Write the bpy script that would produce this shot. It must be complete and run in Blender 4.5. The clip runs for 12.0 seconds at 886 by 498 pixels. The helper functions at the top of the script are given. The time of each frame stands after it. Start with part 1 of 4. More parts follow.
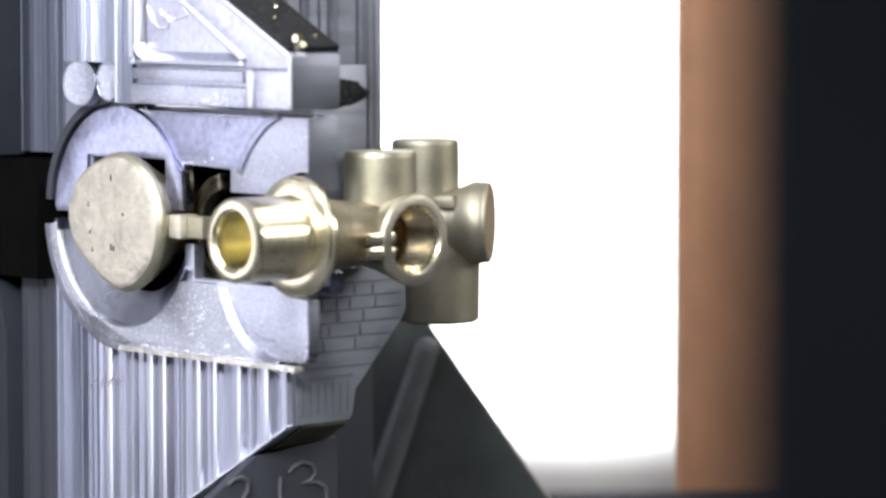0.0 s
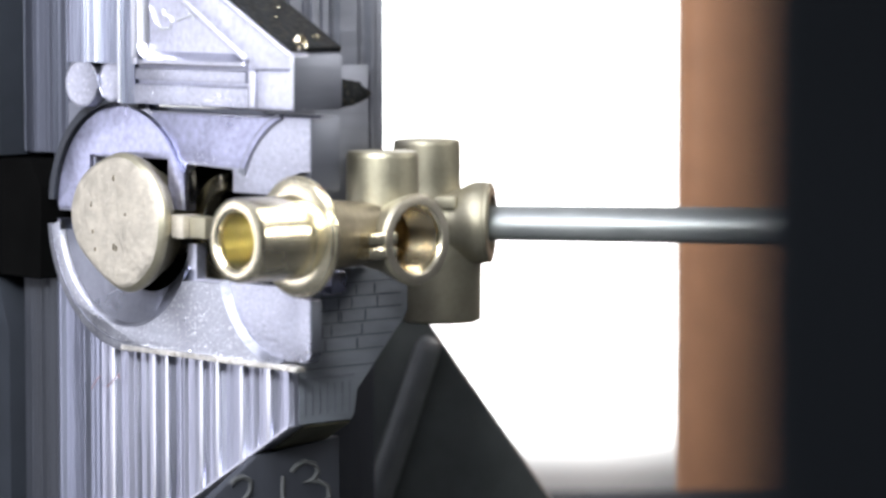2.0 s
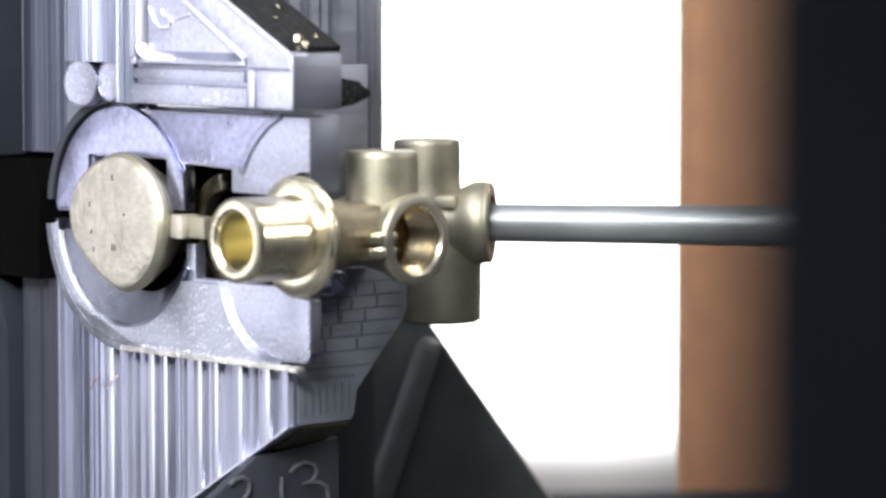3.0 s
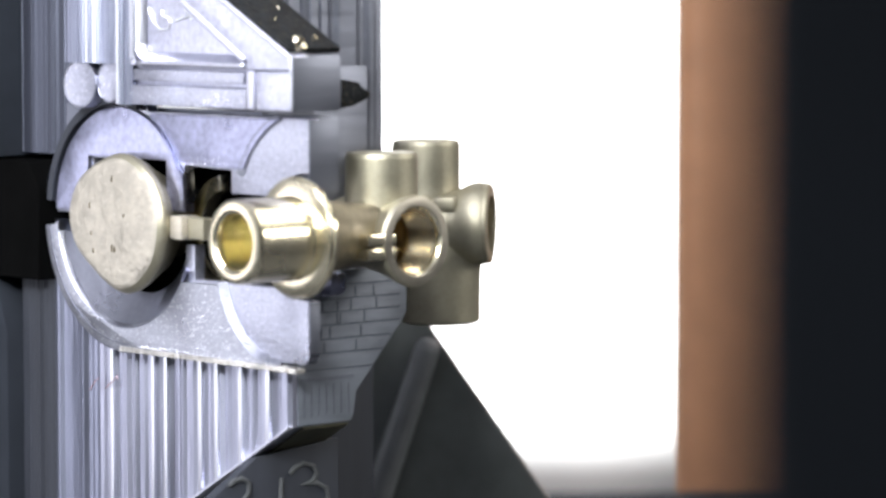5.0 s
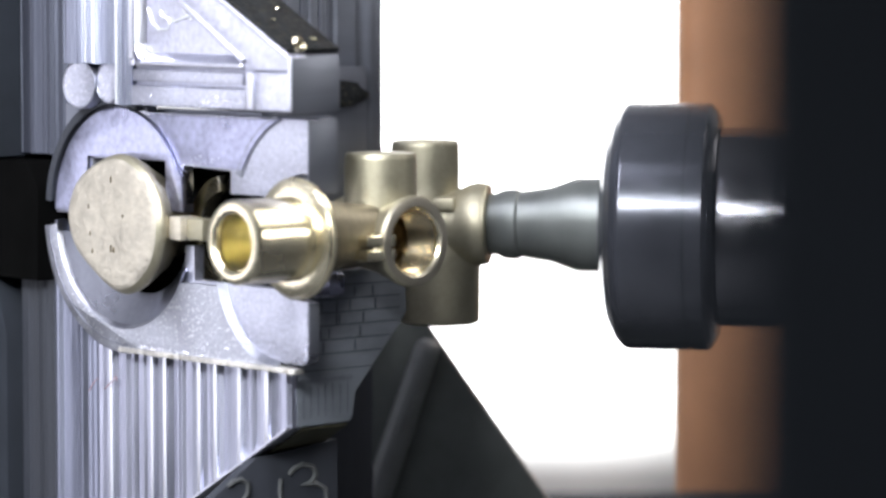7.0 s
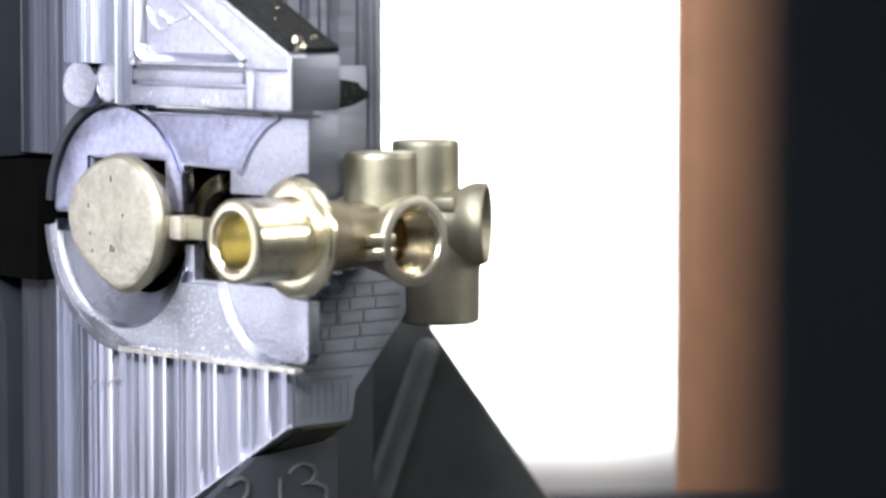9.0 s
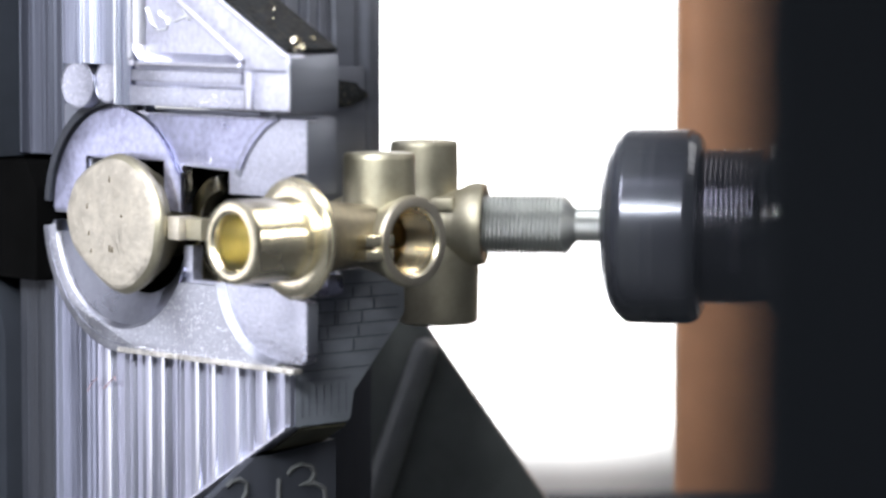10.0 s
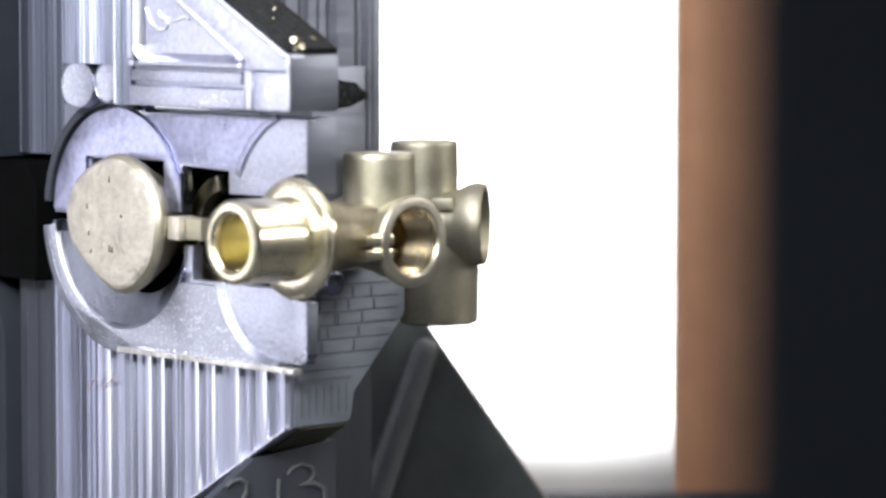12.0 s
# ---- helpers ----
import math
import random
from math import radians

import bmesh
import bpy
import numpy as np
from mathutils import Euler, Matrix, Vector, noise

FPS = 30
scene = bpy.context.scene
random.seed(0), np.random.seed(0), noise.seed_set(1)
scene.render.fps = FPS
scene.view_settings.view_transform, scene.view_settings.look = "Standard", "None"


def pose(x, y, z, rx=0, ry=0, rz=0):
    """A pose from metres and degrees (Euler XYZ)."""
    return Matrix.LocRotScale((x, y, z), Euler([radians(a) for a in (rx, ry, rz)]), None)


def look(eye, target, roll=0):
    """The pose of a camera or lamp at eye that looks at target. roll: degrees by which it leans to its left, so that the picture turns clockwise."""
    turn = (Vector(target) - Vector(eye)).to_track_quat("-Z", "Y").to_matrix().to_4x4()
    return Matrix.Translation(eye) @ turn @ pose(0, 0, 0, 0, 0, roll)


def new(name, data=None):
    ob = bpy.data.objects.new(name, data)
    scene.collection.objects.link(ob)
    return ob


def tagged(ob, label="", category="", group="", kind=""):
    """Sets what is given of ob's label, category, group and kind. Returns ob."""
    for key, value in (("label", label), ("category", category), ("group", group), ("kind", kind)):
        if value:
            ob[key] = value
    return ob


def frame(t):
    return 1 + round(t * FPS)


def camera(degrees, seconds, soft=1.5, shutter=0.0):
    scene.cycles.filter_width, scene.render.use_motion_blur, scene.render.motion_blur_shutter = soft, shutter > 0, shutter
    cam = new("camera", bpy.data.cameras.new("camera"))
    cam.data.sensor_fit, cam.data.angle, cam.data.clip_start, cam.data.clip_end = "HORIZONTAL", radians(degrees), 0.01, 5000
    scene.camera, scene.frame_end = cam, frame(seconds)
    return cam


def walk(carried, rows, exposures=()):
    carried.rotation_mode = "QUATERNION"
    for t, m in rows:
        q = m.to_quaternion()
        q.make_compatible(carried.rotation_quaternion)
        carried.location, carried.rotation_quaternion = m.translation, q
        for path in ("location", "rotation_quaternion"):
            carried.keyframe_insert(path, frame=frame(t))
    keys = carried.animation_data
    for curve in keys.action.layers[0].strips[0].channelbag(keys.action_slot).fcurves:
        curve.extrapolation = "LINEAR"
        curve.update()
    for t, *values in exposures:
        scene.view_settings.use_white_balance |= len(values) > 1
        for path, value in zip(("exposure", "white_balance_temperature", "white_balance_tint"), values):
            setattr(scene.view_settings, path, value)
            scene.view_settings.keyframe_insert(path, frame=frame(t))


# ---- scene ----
# Millimetres are used for all shapes; MM turns them into metres.
MM = 0.001
CENTRE = Vector((0.0, 0.0, 0.30))      # the point the lens is aimed at, 0.3 m over the machine bed
TILT = radians(4.5)
FAR = 0.798

cam = camera(14.0, 12.0, 2.8, 0.5)
cam.data.dof.use_dof = True
cam.data.dof.focus_distance = 0.752
cam.data.dof.aperture_fstop = 14.5


def eye_row(t, right, back, rise):
    """A camera row: small drifts in millimetres from its stand."""
    eye = CENTRE + Vector((right * MM, -(FAR + back * MM) * math.cos(TILT), (FAR + back * MM) * math.sin(TILT) + rise * MM))
    return (t, pose(*eye, 90 - 4.5, 0, 0))


walk(cam, [eye_row(*r) for r in (
        (0, -0.03, -0.5, 0.01), (0.5, -0.31, -0.9, 0.38), (0.8, -0.58, 1.0, 0.4), (1, -0.82, 4.4, 0.43), (1.5, -0.36, 6.5, 0.13), (2, -0.37, 1.7, -0.02), (2.5, -0.31, -0.4, -0.01), (3, -0.35, -1.0, 0.0),
        (5, -0.18, -0.2, 0.24), (5.5, -0.06, -0.7, 0.36), (6, 0.10, -0.83, 0.35), (6.5, -0.14, -0.4, 0.34), (7, -0.03, -0.55, 0.36), (9, -0.06, -0.84, 0.24), (9.5, 0.18, -0.9, 0.30), (10, 0.26, -0.5, 0.34),
        (10.5, 0.25, -0.6, 0.38), (11, 0.25, -0.7, 0.38), (11.5, 0.26, -0.93, 0.35), (12, 0.26, -0.8, 0.36)
)])

# ---- world, lamps, exposure ----
world = bpy.data.worlds.new("world")
scene.world = world
world.use_nodes = True
world.node_tree.nodes["Background"].inputs[0].default_value = (0.6, 0.7, 1.0, 1)
world.node_tree.nodes["Background"].inputs[1].default_value = 0.09
scene.view_settings.exposure = 0.0


LAMPS = []


def area_lamp(name, label, eye, target, sx, sy, watts, colour):
    data = bpy.data.lights.new("lamp", "AREA")
    data.shape, data.size, data.size_y, data.energy, data.color = "RECTANGLE", sx, sy, watts, colour
    fixture = new(name)
    fixture.matrix_basis = look(eye, target)
    tagged(fixture, label, "lamp")
    new("lamp", data).parent = fixture
    LAMPS.append((fixture, sx, sy))


area_lamp("work_light", "cool white square work light on the cabin wall", (-0.26, -0.33, 0.75), (-0.04, -0.08, 0.29), 0.26, 0.30, 4.6, (0.87, 0.88, 1.0))
area_lamp("wall_light", "wide cool white light panel on the cabin wall", (-0.64, -0.05, 0.31), (-0.07, -0.07, 0.29), 0.26, 0.38, 0.9, (0.91, 0.91, 1.0))
area_lamp("tube_light", "slim white tube light over the door opening", (-0.22, -0.53, 0.56), (0.0, 0.0, 0.30), 0.42, 0.040, 6.5, (0.94, 0.97, 1.0))
area_lamp("shop_light", "white workshop ceiling light outside the machine", (-0.24, -0.95, 0.80), (0.0, -0.1, 0.30), 0.50, 0.20, 4.0, (0.92, 0.96, 1.0))
area_lamp("roof_light", "warm white lamp under the cabin roof", (0.46, 0.13, 0.92), (0.0, -0.05, 0.30), 0.60, 0.40, 4.4, (1.0, 0.98, 0.95))
area_lamp("side_light", "short white tube light on the cabin wall", (0.58, -0.08, 0.50), (0.0, -0.05, 0.30), 0.30, 0.07, 1.45, (1.0, 0.98, 0.95))

# ---- materials ----


def material(name, base, rough=0.5, metal=0.0, vary=0.15, scale=60.0, bump=0.1, bump_scale=400.0, stretch=(1, 1, 1), rough_vary=0.1, spots=0.0, spot_colour=(0.02, 0.02, 0.02), emit=0.0, coat=0.0, spec=0.5, chatter=0.0):
    """A surface with broad blotches, fine grain that may run in one direction, and specks."""
    m = bpy.data.materials.new(name)
    m.use_nodes = True
    nodes, links = m.node_tree.nodes, m.node_tree.links
    bsdf = nodes["Principled BSDF"]
    bsdf.inputs["Metallic"].default_value = metal
    bsdf.inputs["Coat Weight"].default_value = coat
    bsdf.inputs["Specular IOR Level"].default_value = spec
    co = nodes.new("ShaderNodeTexCoord")
    mp = nodes.new("ShaderNodeMapping")
    mp.inputs["Scale"].default_value = stretch
    links.new(co.outputs["Object"], mp.inputs[0])
    big = nodes.new("ShaderNodeTexNoise")
    big.inputs["Scale"].default_value = scale
    big.inputs["Detail"].default_value = 6
    links.new(mp.outputs[0] if stretch[2] < 0.2 else co.outputs["Object"], big.inputs["Vector"])
    fine = nodes.new("ShaderNodeTexNoise")
    fine.inputs["Scale"].default_value = bump_scale
    fine.inputs["Detail"].default_value = 5
    links.new(mp.outputs[0], fine.inputs["Vector"])
    add = nodes.new("ShaderNodeMath")
    add.operation = "MULTIPLY_ADD"
    links.new(fine.outputs[0], add.inputs[0])
    add.inputs[1].default_value = 0.5
    links.new(big.outputs[0], add.inputs[2])
    ramp = nodes.new("ShaderNodeValToRGB")
    ramp.color_ramp.elements[0].position, ramp.color_ramp.elements[1].position = 0.45, 1.05
    ramp.color_ramp.elements[0].color = (*[c * (1 - vary) for c in base], 1)
    ramp.color_ramp.elements[1].color = (*[min(1, c * (1 + vary)) for c in base], 1)
    links.new(add.outputs[0], ramp.inputs[0])
    colour = ramp.outputs[0]
    if spots:
        vor = nodes.new("ShaderNodeTexNoise")
        vor.inputs["Scale"].default_value = bump_scale * 1.3
        vor.inputs["Detail"].default_value = 2
        links.new(co.outputs["Object"], vor.inputs["Vector"])
        sr = nodes.new("ShaderNodeValToRGB")
        sr.color_ramp.elements[0].position, sr.color_ramp.elements[1].position = 0.62, 0.66
        sr.color_ramp.elements[0].color, sr.color_ramp.elements[1].color = (0, 0, 0, 1), (spots, spots, spots, 1)
        links.new(vor.outputs[0], sr.inputs[0])
        mix = nodes.new("ShaderNodeMix")
        mix.data_type = "RGBA"
        links.new(sr.outputs[0], mix.inputs[0])
        links.new(colour, mix.inputs[6])
        mix.inputs[7].default_value = (*spot_colour, 1)
        colour = mix.outputs[2]
    links.new(colour, bsdf.inputs["Base Color"])
    rr = nodes.new("ShaderNodeMapRange")
    rr.inputs[1].default_value, rr.inputs[2].default_value = 0.3, 0.7
    rr.inputs[3].default_value, rr.inputs[4].default_value = max(0.03, rough - rough_vary), min(1, rough + rough_vary)
    links.new(big.outputs[0], rr.inputs[0])
    links.new(rr.outputs[0], bsdf.inputs["Roughness"])
    bp = nodes.new("ShaderNodeBump")
    bp.inputs["Strength"].default_value = bump
    bp.inputs["Distance"].default_value = 0.0006
    links.new(fine.outputs[0], bp.inputs["Height"])
    links.new(bp.outputs[0], bsdf.inputs["Normal"])
    if chatter:
        turned = nodes.new("ShaderNodeMapping")
        turned.inputs["Rotation"].default_value = (0, radians(52), 0)
        links.new(co.outputs["Object"], turned.inputs[0])
        wave = nodes.new("ShaderNodeTexWave")
        wave.bands_direction = "Z"
        wave.inputs["Scale"].default_value, wave.inputs["Distortion"].default_value, wave.inputs["Detail Scale"].default_value = 380, 3.0, 2.0
        links.new(turned.outputs[0], wave.inputs["Vector"])
        cb = nodes.new("ShaderNodeBump")
        cb.inputs["Strength"].default_value, cb.inputs["Distance"].default_value = chatter, 0.0003
        links.new(wave.outputs["Fac"], cb.inputs["Height"])
        links.new(bp.outputs[0], cb.inputs["Normal"])
        links.new(cb.outputs[0], bsdf.inputs["Normal"])
    if emit:
        bsdf.inputs["Emission Color"].default_value = (1, 1, 1, 1)
        bsdf.inputs["Emission Strength"].default_value = emit
    return m


STEEL = material("milled_steel", (0.65, 0.655, 0.74), 0.36, 1.0, 0.12, 60, 0.25, 500, (1, 1, 0.12), 0.10)
STEEL_FACE = material("ground_steel", (0.44, 0.45, 0.53), 0.38, 1.0, 0.42, 55, 0.2, 1100, (1, 1, 1), 0.2, 0.4, (0.9, 0.9, 0.95))
WEB_STEEL = material("speckled_steel", (0.33, 0.34, 0.385), 0.36, 1.0, 0.35, 70, 0.16, 1300, (1, 1, 1), 0.12, 0.5, (0.92, 0.92, 0.95))
# Darker copy of MILLED: weaker light on these ridges goes into the colour.
SHADED_RIDGE = material("shaded_ridged_steel", (0.27, 0.285, 0.365), 0.36, 1.0, 0.25, 60, 0.3, 500, (1, 1, 0.12), 0.10)
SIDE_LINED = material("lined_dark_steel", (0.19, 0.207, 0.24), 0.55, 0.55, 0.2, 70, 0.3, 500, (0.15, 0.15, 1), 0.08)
STEEL_BLUE = material("oiled_blue_steel", (0.37, 0.38, 0.51), 0.36, 1.0, 0.5, 60, 0.15, 700, (1, 1, 1), 0.12)
# On the jaws' sides this darker tone carries their shade.
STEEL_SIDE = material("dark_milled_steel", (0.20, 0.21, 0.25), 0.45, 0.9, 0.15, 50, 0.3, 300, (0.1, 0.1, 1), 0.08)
MILLED = material("ridge_milled_steel", (0.44, 0.45, 0.55), 0.36, 1.0, 0.16, 70, 0.3, 500, (1, 1, 0.12), 0.10, 0.0, (0, 0, 0), 0.0, 0.0, 0.5, 0.06)
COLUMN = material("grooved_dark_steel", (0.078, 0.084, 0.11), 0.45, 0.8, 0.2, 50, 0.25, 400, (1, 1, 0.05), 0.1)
BLACKED = material("blackened_steel", (0.035, 0.039, 0.041), 0.55, 0.3, 0.4, 80, 0.2, 400)
GRITTY = material("swarf_covered_steel", (0.014, 0.015, 0.016), 0.65, 0.3, 0.6, 300, 0.9, 700, (1, 1, 1), 0.1, 0.10, (0.30, 0.26, 0.16), 0.0, 0.0, 0.12)
RED_MARK = material("faded_red_marker", (0.30, 0.20, 0.22), 0.6, 0.2)
CHALK = material("chalk_marker", (0.05, 0.053, 0.055), 0.9)
BRASS_CAST = material("forged_brass", (0.38, 0.352, 0.262), 0.5, 0.88, 0.14, 120, 0.12, 900, (1, 1, 1), 0.08, 0.12, (0.2, 0.16, 0.09))
BRASS_PALE = material("pale_forged_brass", (0.49, 0.45, 0.38), 0.48, 0.75, 0.22, 160, 0.45, 600, (1, 1, 1), 0.1, 0.25, (0.78, 0.74, 0.66))
# Brown patina, darkened further for the shade between flange and jaws.
BRASS_STAIN_SHADE = material("stained_shaded_brass", (0.22, 0.19, 0.135), 0.5, 0.85, 0.3, 120, 0.25, 700)
BRASS_DARK = material("dark_brass_nick", (0.12, 0.10, 0.07), 0.6, 0.6)
BRASS_CUT = material("machined_brass", (0.87, 0.79, 0.58), 0.25, 1.0, 0.06, 60, 0.06, 900, (1, 1, 1), 0.05)
BRASS_THREAD = material("cut_brass_thread", (0.68, 0.56, 0.36), 0.26, 1.0, 0.10, 60, 0.1, 900, (1, 1, 1), 0.05)
BRASS_BORE = material("bored_brass", (0.76, 0.71, 0.46), 0.32, 1.0, 0.10, 60, 0.1, 900, (1, 1, 1), 0.05)
CARBIDE = material("carbide_tool_steel", (0.27, 0.285, 0.28), 0.4, 0.6, 0.1, 120, 0.1, 700)
TAP_GREY = material("ground_tap_steel", (0.39, 0.40, 0.38), 0.42, 0.7, 0.2, 160, 0.15, 700)
TOOL_GREY = material("grey_tool_steel", (0.15, 0.16, 0.155), 0.45, 0.6, 0.25, 160, 0.15, 700)
NUT_BLACK = material("black_oxide_nut", (0.060, 0.064, 0.078), 0.22, 0.6, 0.2, 90, 0.01, 800, (1, 1, 1), 0.02, 0.0, (0, 0, 0), 0.0, 0.2)
THREAD_DARK = material("dark_steel_thread", (0.30, 0.30, 0.33), 0.2, 1.0, 0.2, 90, 0.08, 700)
BRIGHT = material("bright_steel", (0.70, 0.72, 0.74), 0.35, 1.0, 0.1, 300, 0.3, 1500)
ORANGE = material("orange_brown_paint", (0.50, 0.24, 0.115), 0.5, 0.0, 0.25, 14, 0.1, 100)
DOOR_DARK = material("dark_door_rubber", (0.019, 0.022, 0.028), 0.8, 0.0, 0.3, 20, 0.1, 100, (1, 1, 1), 0.05, 0.0, (0, 0, 0), 0.0, 0.0, 0.1)
# Near-black without gloss: deep shade round the jaws, put into colour.
VOID_BLACK = material("void_shade_black", (0.0025, 0.0025, 0.0025), 0.9, 0.0, 0.3, 60, 0.1, 200, (1, 1, 1), 0.05, 0.0, (0, 0, 0), 0.0, 0.0, 0.0)
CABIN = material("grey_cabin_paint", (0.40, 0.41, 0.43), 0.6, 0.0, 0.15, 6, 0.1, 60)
CABIN_DARK = material("dark_unseen_grey", (0.06, 0.062, 0.066), 0.6, 0.0, 0.15, 6, 0.1, 60)
# Olive reflection of brass and oil, painted as the underside's colour.
OLIVE_SHADE = material("olive_reflection_steel", (0.075, 0.072, 0.045), 0.5, 0.6, 0.3, 90, 0.2, 400)
BRASS_FACE = material("turned_brass_face", (0.37, 0.34, 0.28), 0.38, 0.9, 0.1, 120, 0.15, 900)
GUARD = material("dark_guard_paint", (0.057, 0.064, 0.064), 0.45, 0.0, 0.3, 30, 0.05, 200)
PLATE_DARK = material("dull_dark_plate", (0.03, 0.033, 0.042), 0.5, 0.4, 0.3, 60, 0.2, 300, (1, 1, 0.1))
# Paler than the ridges, so their highlight lines lie in the colour.
CREST = material("ridge_highlight_steel", (0.80, 0.81, 0.88), 0.36, 1.0, 0.12, 60, 0.06, 500, (1, 1, 0.12), 0.08)
RIM_DULL = material("dull_chamfer_steel", (0.36, 0.37, 0.42), 0.45, 1.0, 0.3, 120, 0.3, 1200, (1, 1, 1), 0.12)
RIM_SOFT = material("soft_chamfer_steel", (0.32, 0.33, 0.38), 0.5, 1.0, 0.3, 140, 0.4, 1000, (1, 1, 1), 0.12)
PLATE_FACE = material("pale_ground_steel", (0.58, 0.59, 0.69), 0.40, 1.0, 0.38, 25, 0.2, 900, (1, 1, 1), 0.12)
CRUST = material("swarf_crusted_steel", (0.55, 0.53, 0.50), 0.55, 0.9, 0.4, 260, 0.9, 900, (1, 1, 1), 0.1, 0.6, (0.20, 0.15, 0.09))
POCKET = material("polished_pocket_steel", (0.30, 0.31, 0.37), 0.33, 1.0, 0.15, 90, 0.12, 800, (1, 1, 1), 0.08)
# Lighter than GUARD: part of the rib's light streak is in this colour.
RIB = material("lit_guard_rib", (0.125, 0.132, 0.138), 0.36, 0.1, 0.3, 30, 0.05, 200)
PANEL = material("light_panel_diffuser", (0.35, 0.36, 0.35), 0.6, 0.0, 0.02, 5, 0.0, 50, (1, 1, 1), 0.02, 0.0, (0, 0, 0), 4.0)



def fade_panel(m):
    """Paints a soft fade into the glow: emission drops towards the lower edge."""
    nodes, links = m.node_tree.nodes, m.node_tree.links
    co, sep, rng = nodes.new("ShaderNodeTexCoord"), nodes.new("ShaderNodeSeparateXYZ"), nodes.new("ShaderNodeMapRange")
    rng.interpolation_type = "SMOOTHERSTEP"
    links.new(co.outputs["Object"], sep.inputs[0])
    links.new(sep.outputs[2], rng.inputs[0])
    rng.inputs[1].default_value, rng.inputs[2].default_value, rng.inputs[3].default_value, rng.inputs[4].default_value = -0.1125, -0.078, 0.05, 4.0
    links.new(rng.outputs[0], nodes["Principled BSDF"].inputs["Emission Strength"])


fade_panel(PANEL)

# ---- shape helpers ----


def part(name, bm, mat, parent=None, label="", bevel=0.0, at=None, smooth=30.0):
    """One mesh object from a bmesh in millimetres."""
    if at is not None:
        bm.transform(at)
    bmesh.ops.recalc_face_normals(bm, faces=bm.faces)
    if bevel:
        sharp = [e for e in bm.edges if len(e.link_faces) == 2 and e.calc_face_angle(0) > radians(28)]
        bmesh.ops.bevel(bm, geom=sharp, offset=bevel, segments=2, affect="EDGES", profile=0.6, clamp_overlap=True)
    bmesh.ops.scale(bm, vec=(MM, MM, MM), verts=bm.verts)
    me = bpy.data.meshes.new(name)
    bm.to_mesh(me)
    bm.free()
    me.materials.append(mat)
    me.polygons.foreach_set("use_smooth", [True] * len(me.polygons))
    me.set_sharp_from_angle(angle=radians(smooth))
    ob = new(name, me)
    if parent is not None:
        ob.parent = parent
    if label:
        ob["label"] = label
    return ob


def thing(name, m, label, category, group="", kind=""):
    ob = new(name)
    ob.empty_display_size = 0.01
    ob.matrix_basis = m
    return tagged(ob, label, category, group, kind)


def prism(points, d0, d1):
    """An outline in (u, z), extruded in depth from d0 to d1."""
    bm = bmesh.new()
    a = [bm.verts.new((p[0], d0, p[1])) for p in points]
    b = [bm.verts.new((p[0], d1, p[1])) for p in points]
    bm.faces.new(a)
    bm.faces.new(b[::-1])
    for i in range(len(a)):
        j = (i + 1) % len(a)
        bm.faces.new((a[i], b[i], b[j], a[j]))
    return bm


def side_prism(points, u0, u1):
    """An outline in (depth, z), extruded along u."""
    bm = prism([(p[0], p[1]) for p in points], u0, u1)
    bm.transform(Matrix(((0, 1, 0, 0), (1, 0, 0, 0), (0, 0, 1, 0), (0, 0, 0, 1))))
    return bm


def box(x0, x1, y0, y1, z0, z1):
    return prism([(x0, z0), (x1, z0), (x1, z1), (x0, z1)], y0, y1)


def arc(cx, cz, r, a0, a1, n=24):
    return [(cx + r * math.cos(radians(a0 + (a1 - a0) * i / n)), cz + r * math.sin(radians(a0 + (a1 - a0) * i / n))) for i in range(n + 1)]


def lathe(profile, n=48, closed=True, wobble=0.0):
    """A profile of (x, r) turned round the x axis; r = 0 closes an end."""
    full = [profile[0]]
    for p, q in zip(profile, profile[1:]):      # extra rings keep long straight stretches straight in shading
        span = math.hypot(q[0] - p[0], q[1] - p[1])
        if span > 1.6 and p[1] > 0 and q[1] > 0:
            f = 0.25 / span
            full += [(p[0] + (q[0] - p[0]) * f, p[1] + (q[1] - p[1]) * f), (q[0] - (q[0] - p[0]) * f, q[1] - (q[1] - p[1]) * f)]
        full.append(q)
    bm = bmesh.new()
    rings = []
    for x, r in full:
        if r <= 1e-6:
            rings.append([bm.verts.new((x, 0, 0))])
        else:
            ring = []
            for i in range(n):
                a = 2 * math.pi * i / n
                k = r * (1 + wobble * noise.noise((math.cos(a) * 1.7, math.sin(a) * 1.7, x * 0.1)))
                ring.append(bm.verts.new((x, k * math.cos(a), k * math.sin(a))))
            rings.append(ring)
    for p, q in zip(rings, rings[1:]):
        for i in range(n):
            j = (i + 1) % n
            if len(p) == 1 and len(q) == 1:
                continue
            if len(p) == 1:
                bm.faces.new((p[0], q[i], q[j]))
            elif len(q) == 1:
                bm.faces.new((p[i], q[0], p[j]))
            else:
                bm.faces.new((p[i], q[i], q[j], p[j]))
    return bm


UPRIGHT = Matrix.Rotation(radians(-90), 4, "Y")      # turns the x axis of a lathe up


def shift(x, y, z):
    return Matrix.Translation((x, y, z))


def ridged(us, depth, top, bottom, back):
    """A slab with vertical ridges: the front lies at depth(u), between bottom(u) and top(u)."""
    bm = bmesh.new()
    cols = []
    for u in us:
        d, t, b = depth(u), top(u), bottom(u)
        cols.append([bm.verts.new(v) for v in ((u, d, t), (u, d, b), (u, back, b), (u, back, t))])
    for p, q in zip(cols, cols[1:]):
        for i in range(4):
            j = (i + 1) % 4
            bm.faces.new((p[i], p[j], q[j], q[i]))
    bm.faces.new(cols[0])
    bm.faces.new(cols[-1][::-1])
    return bm


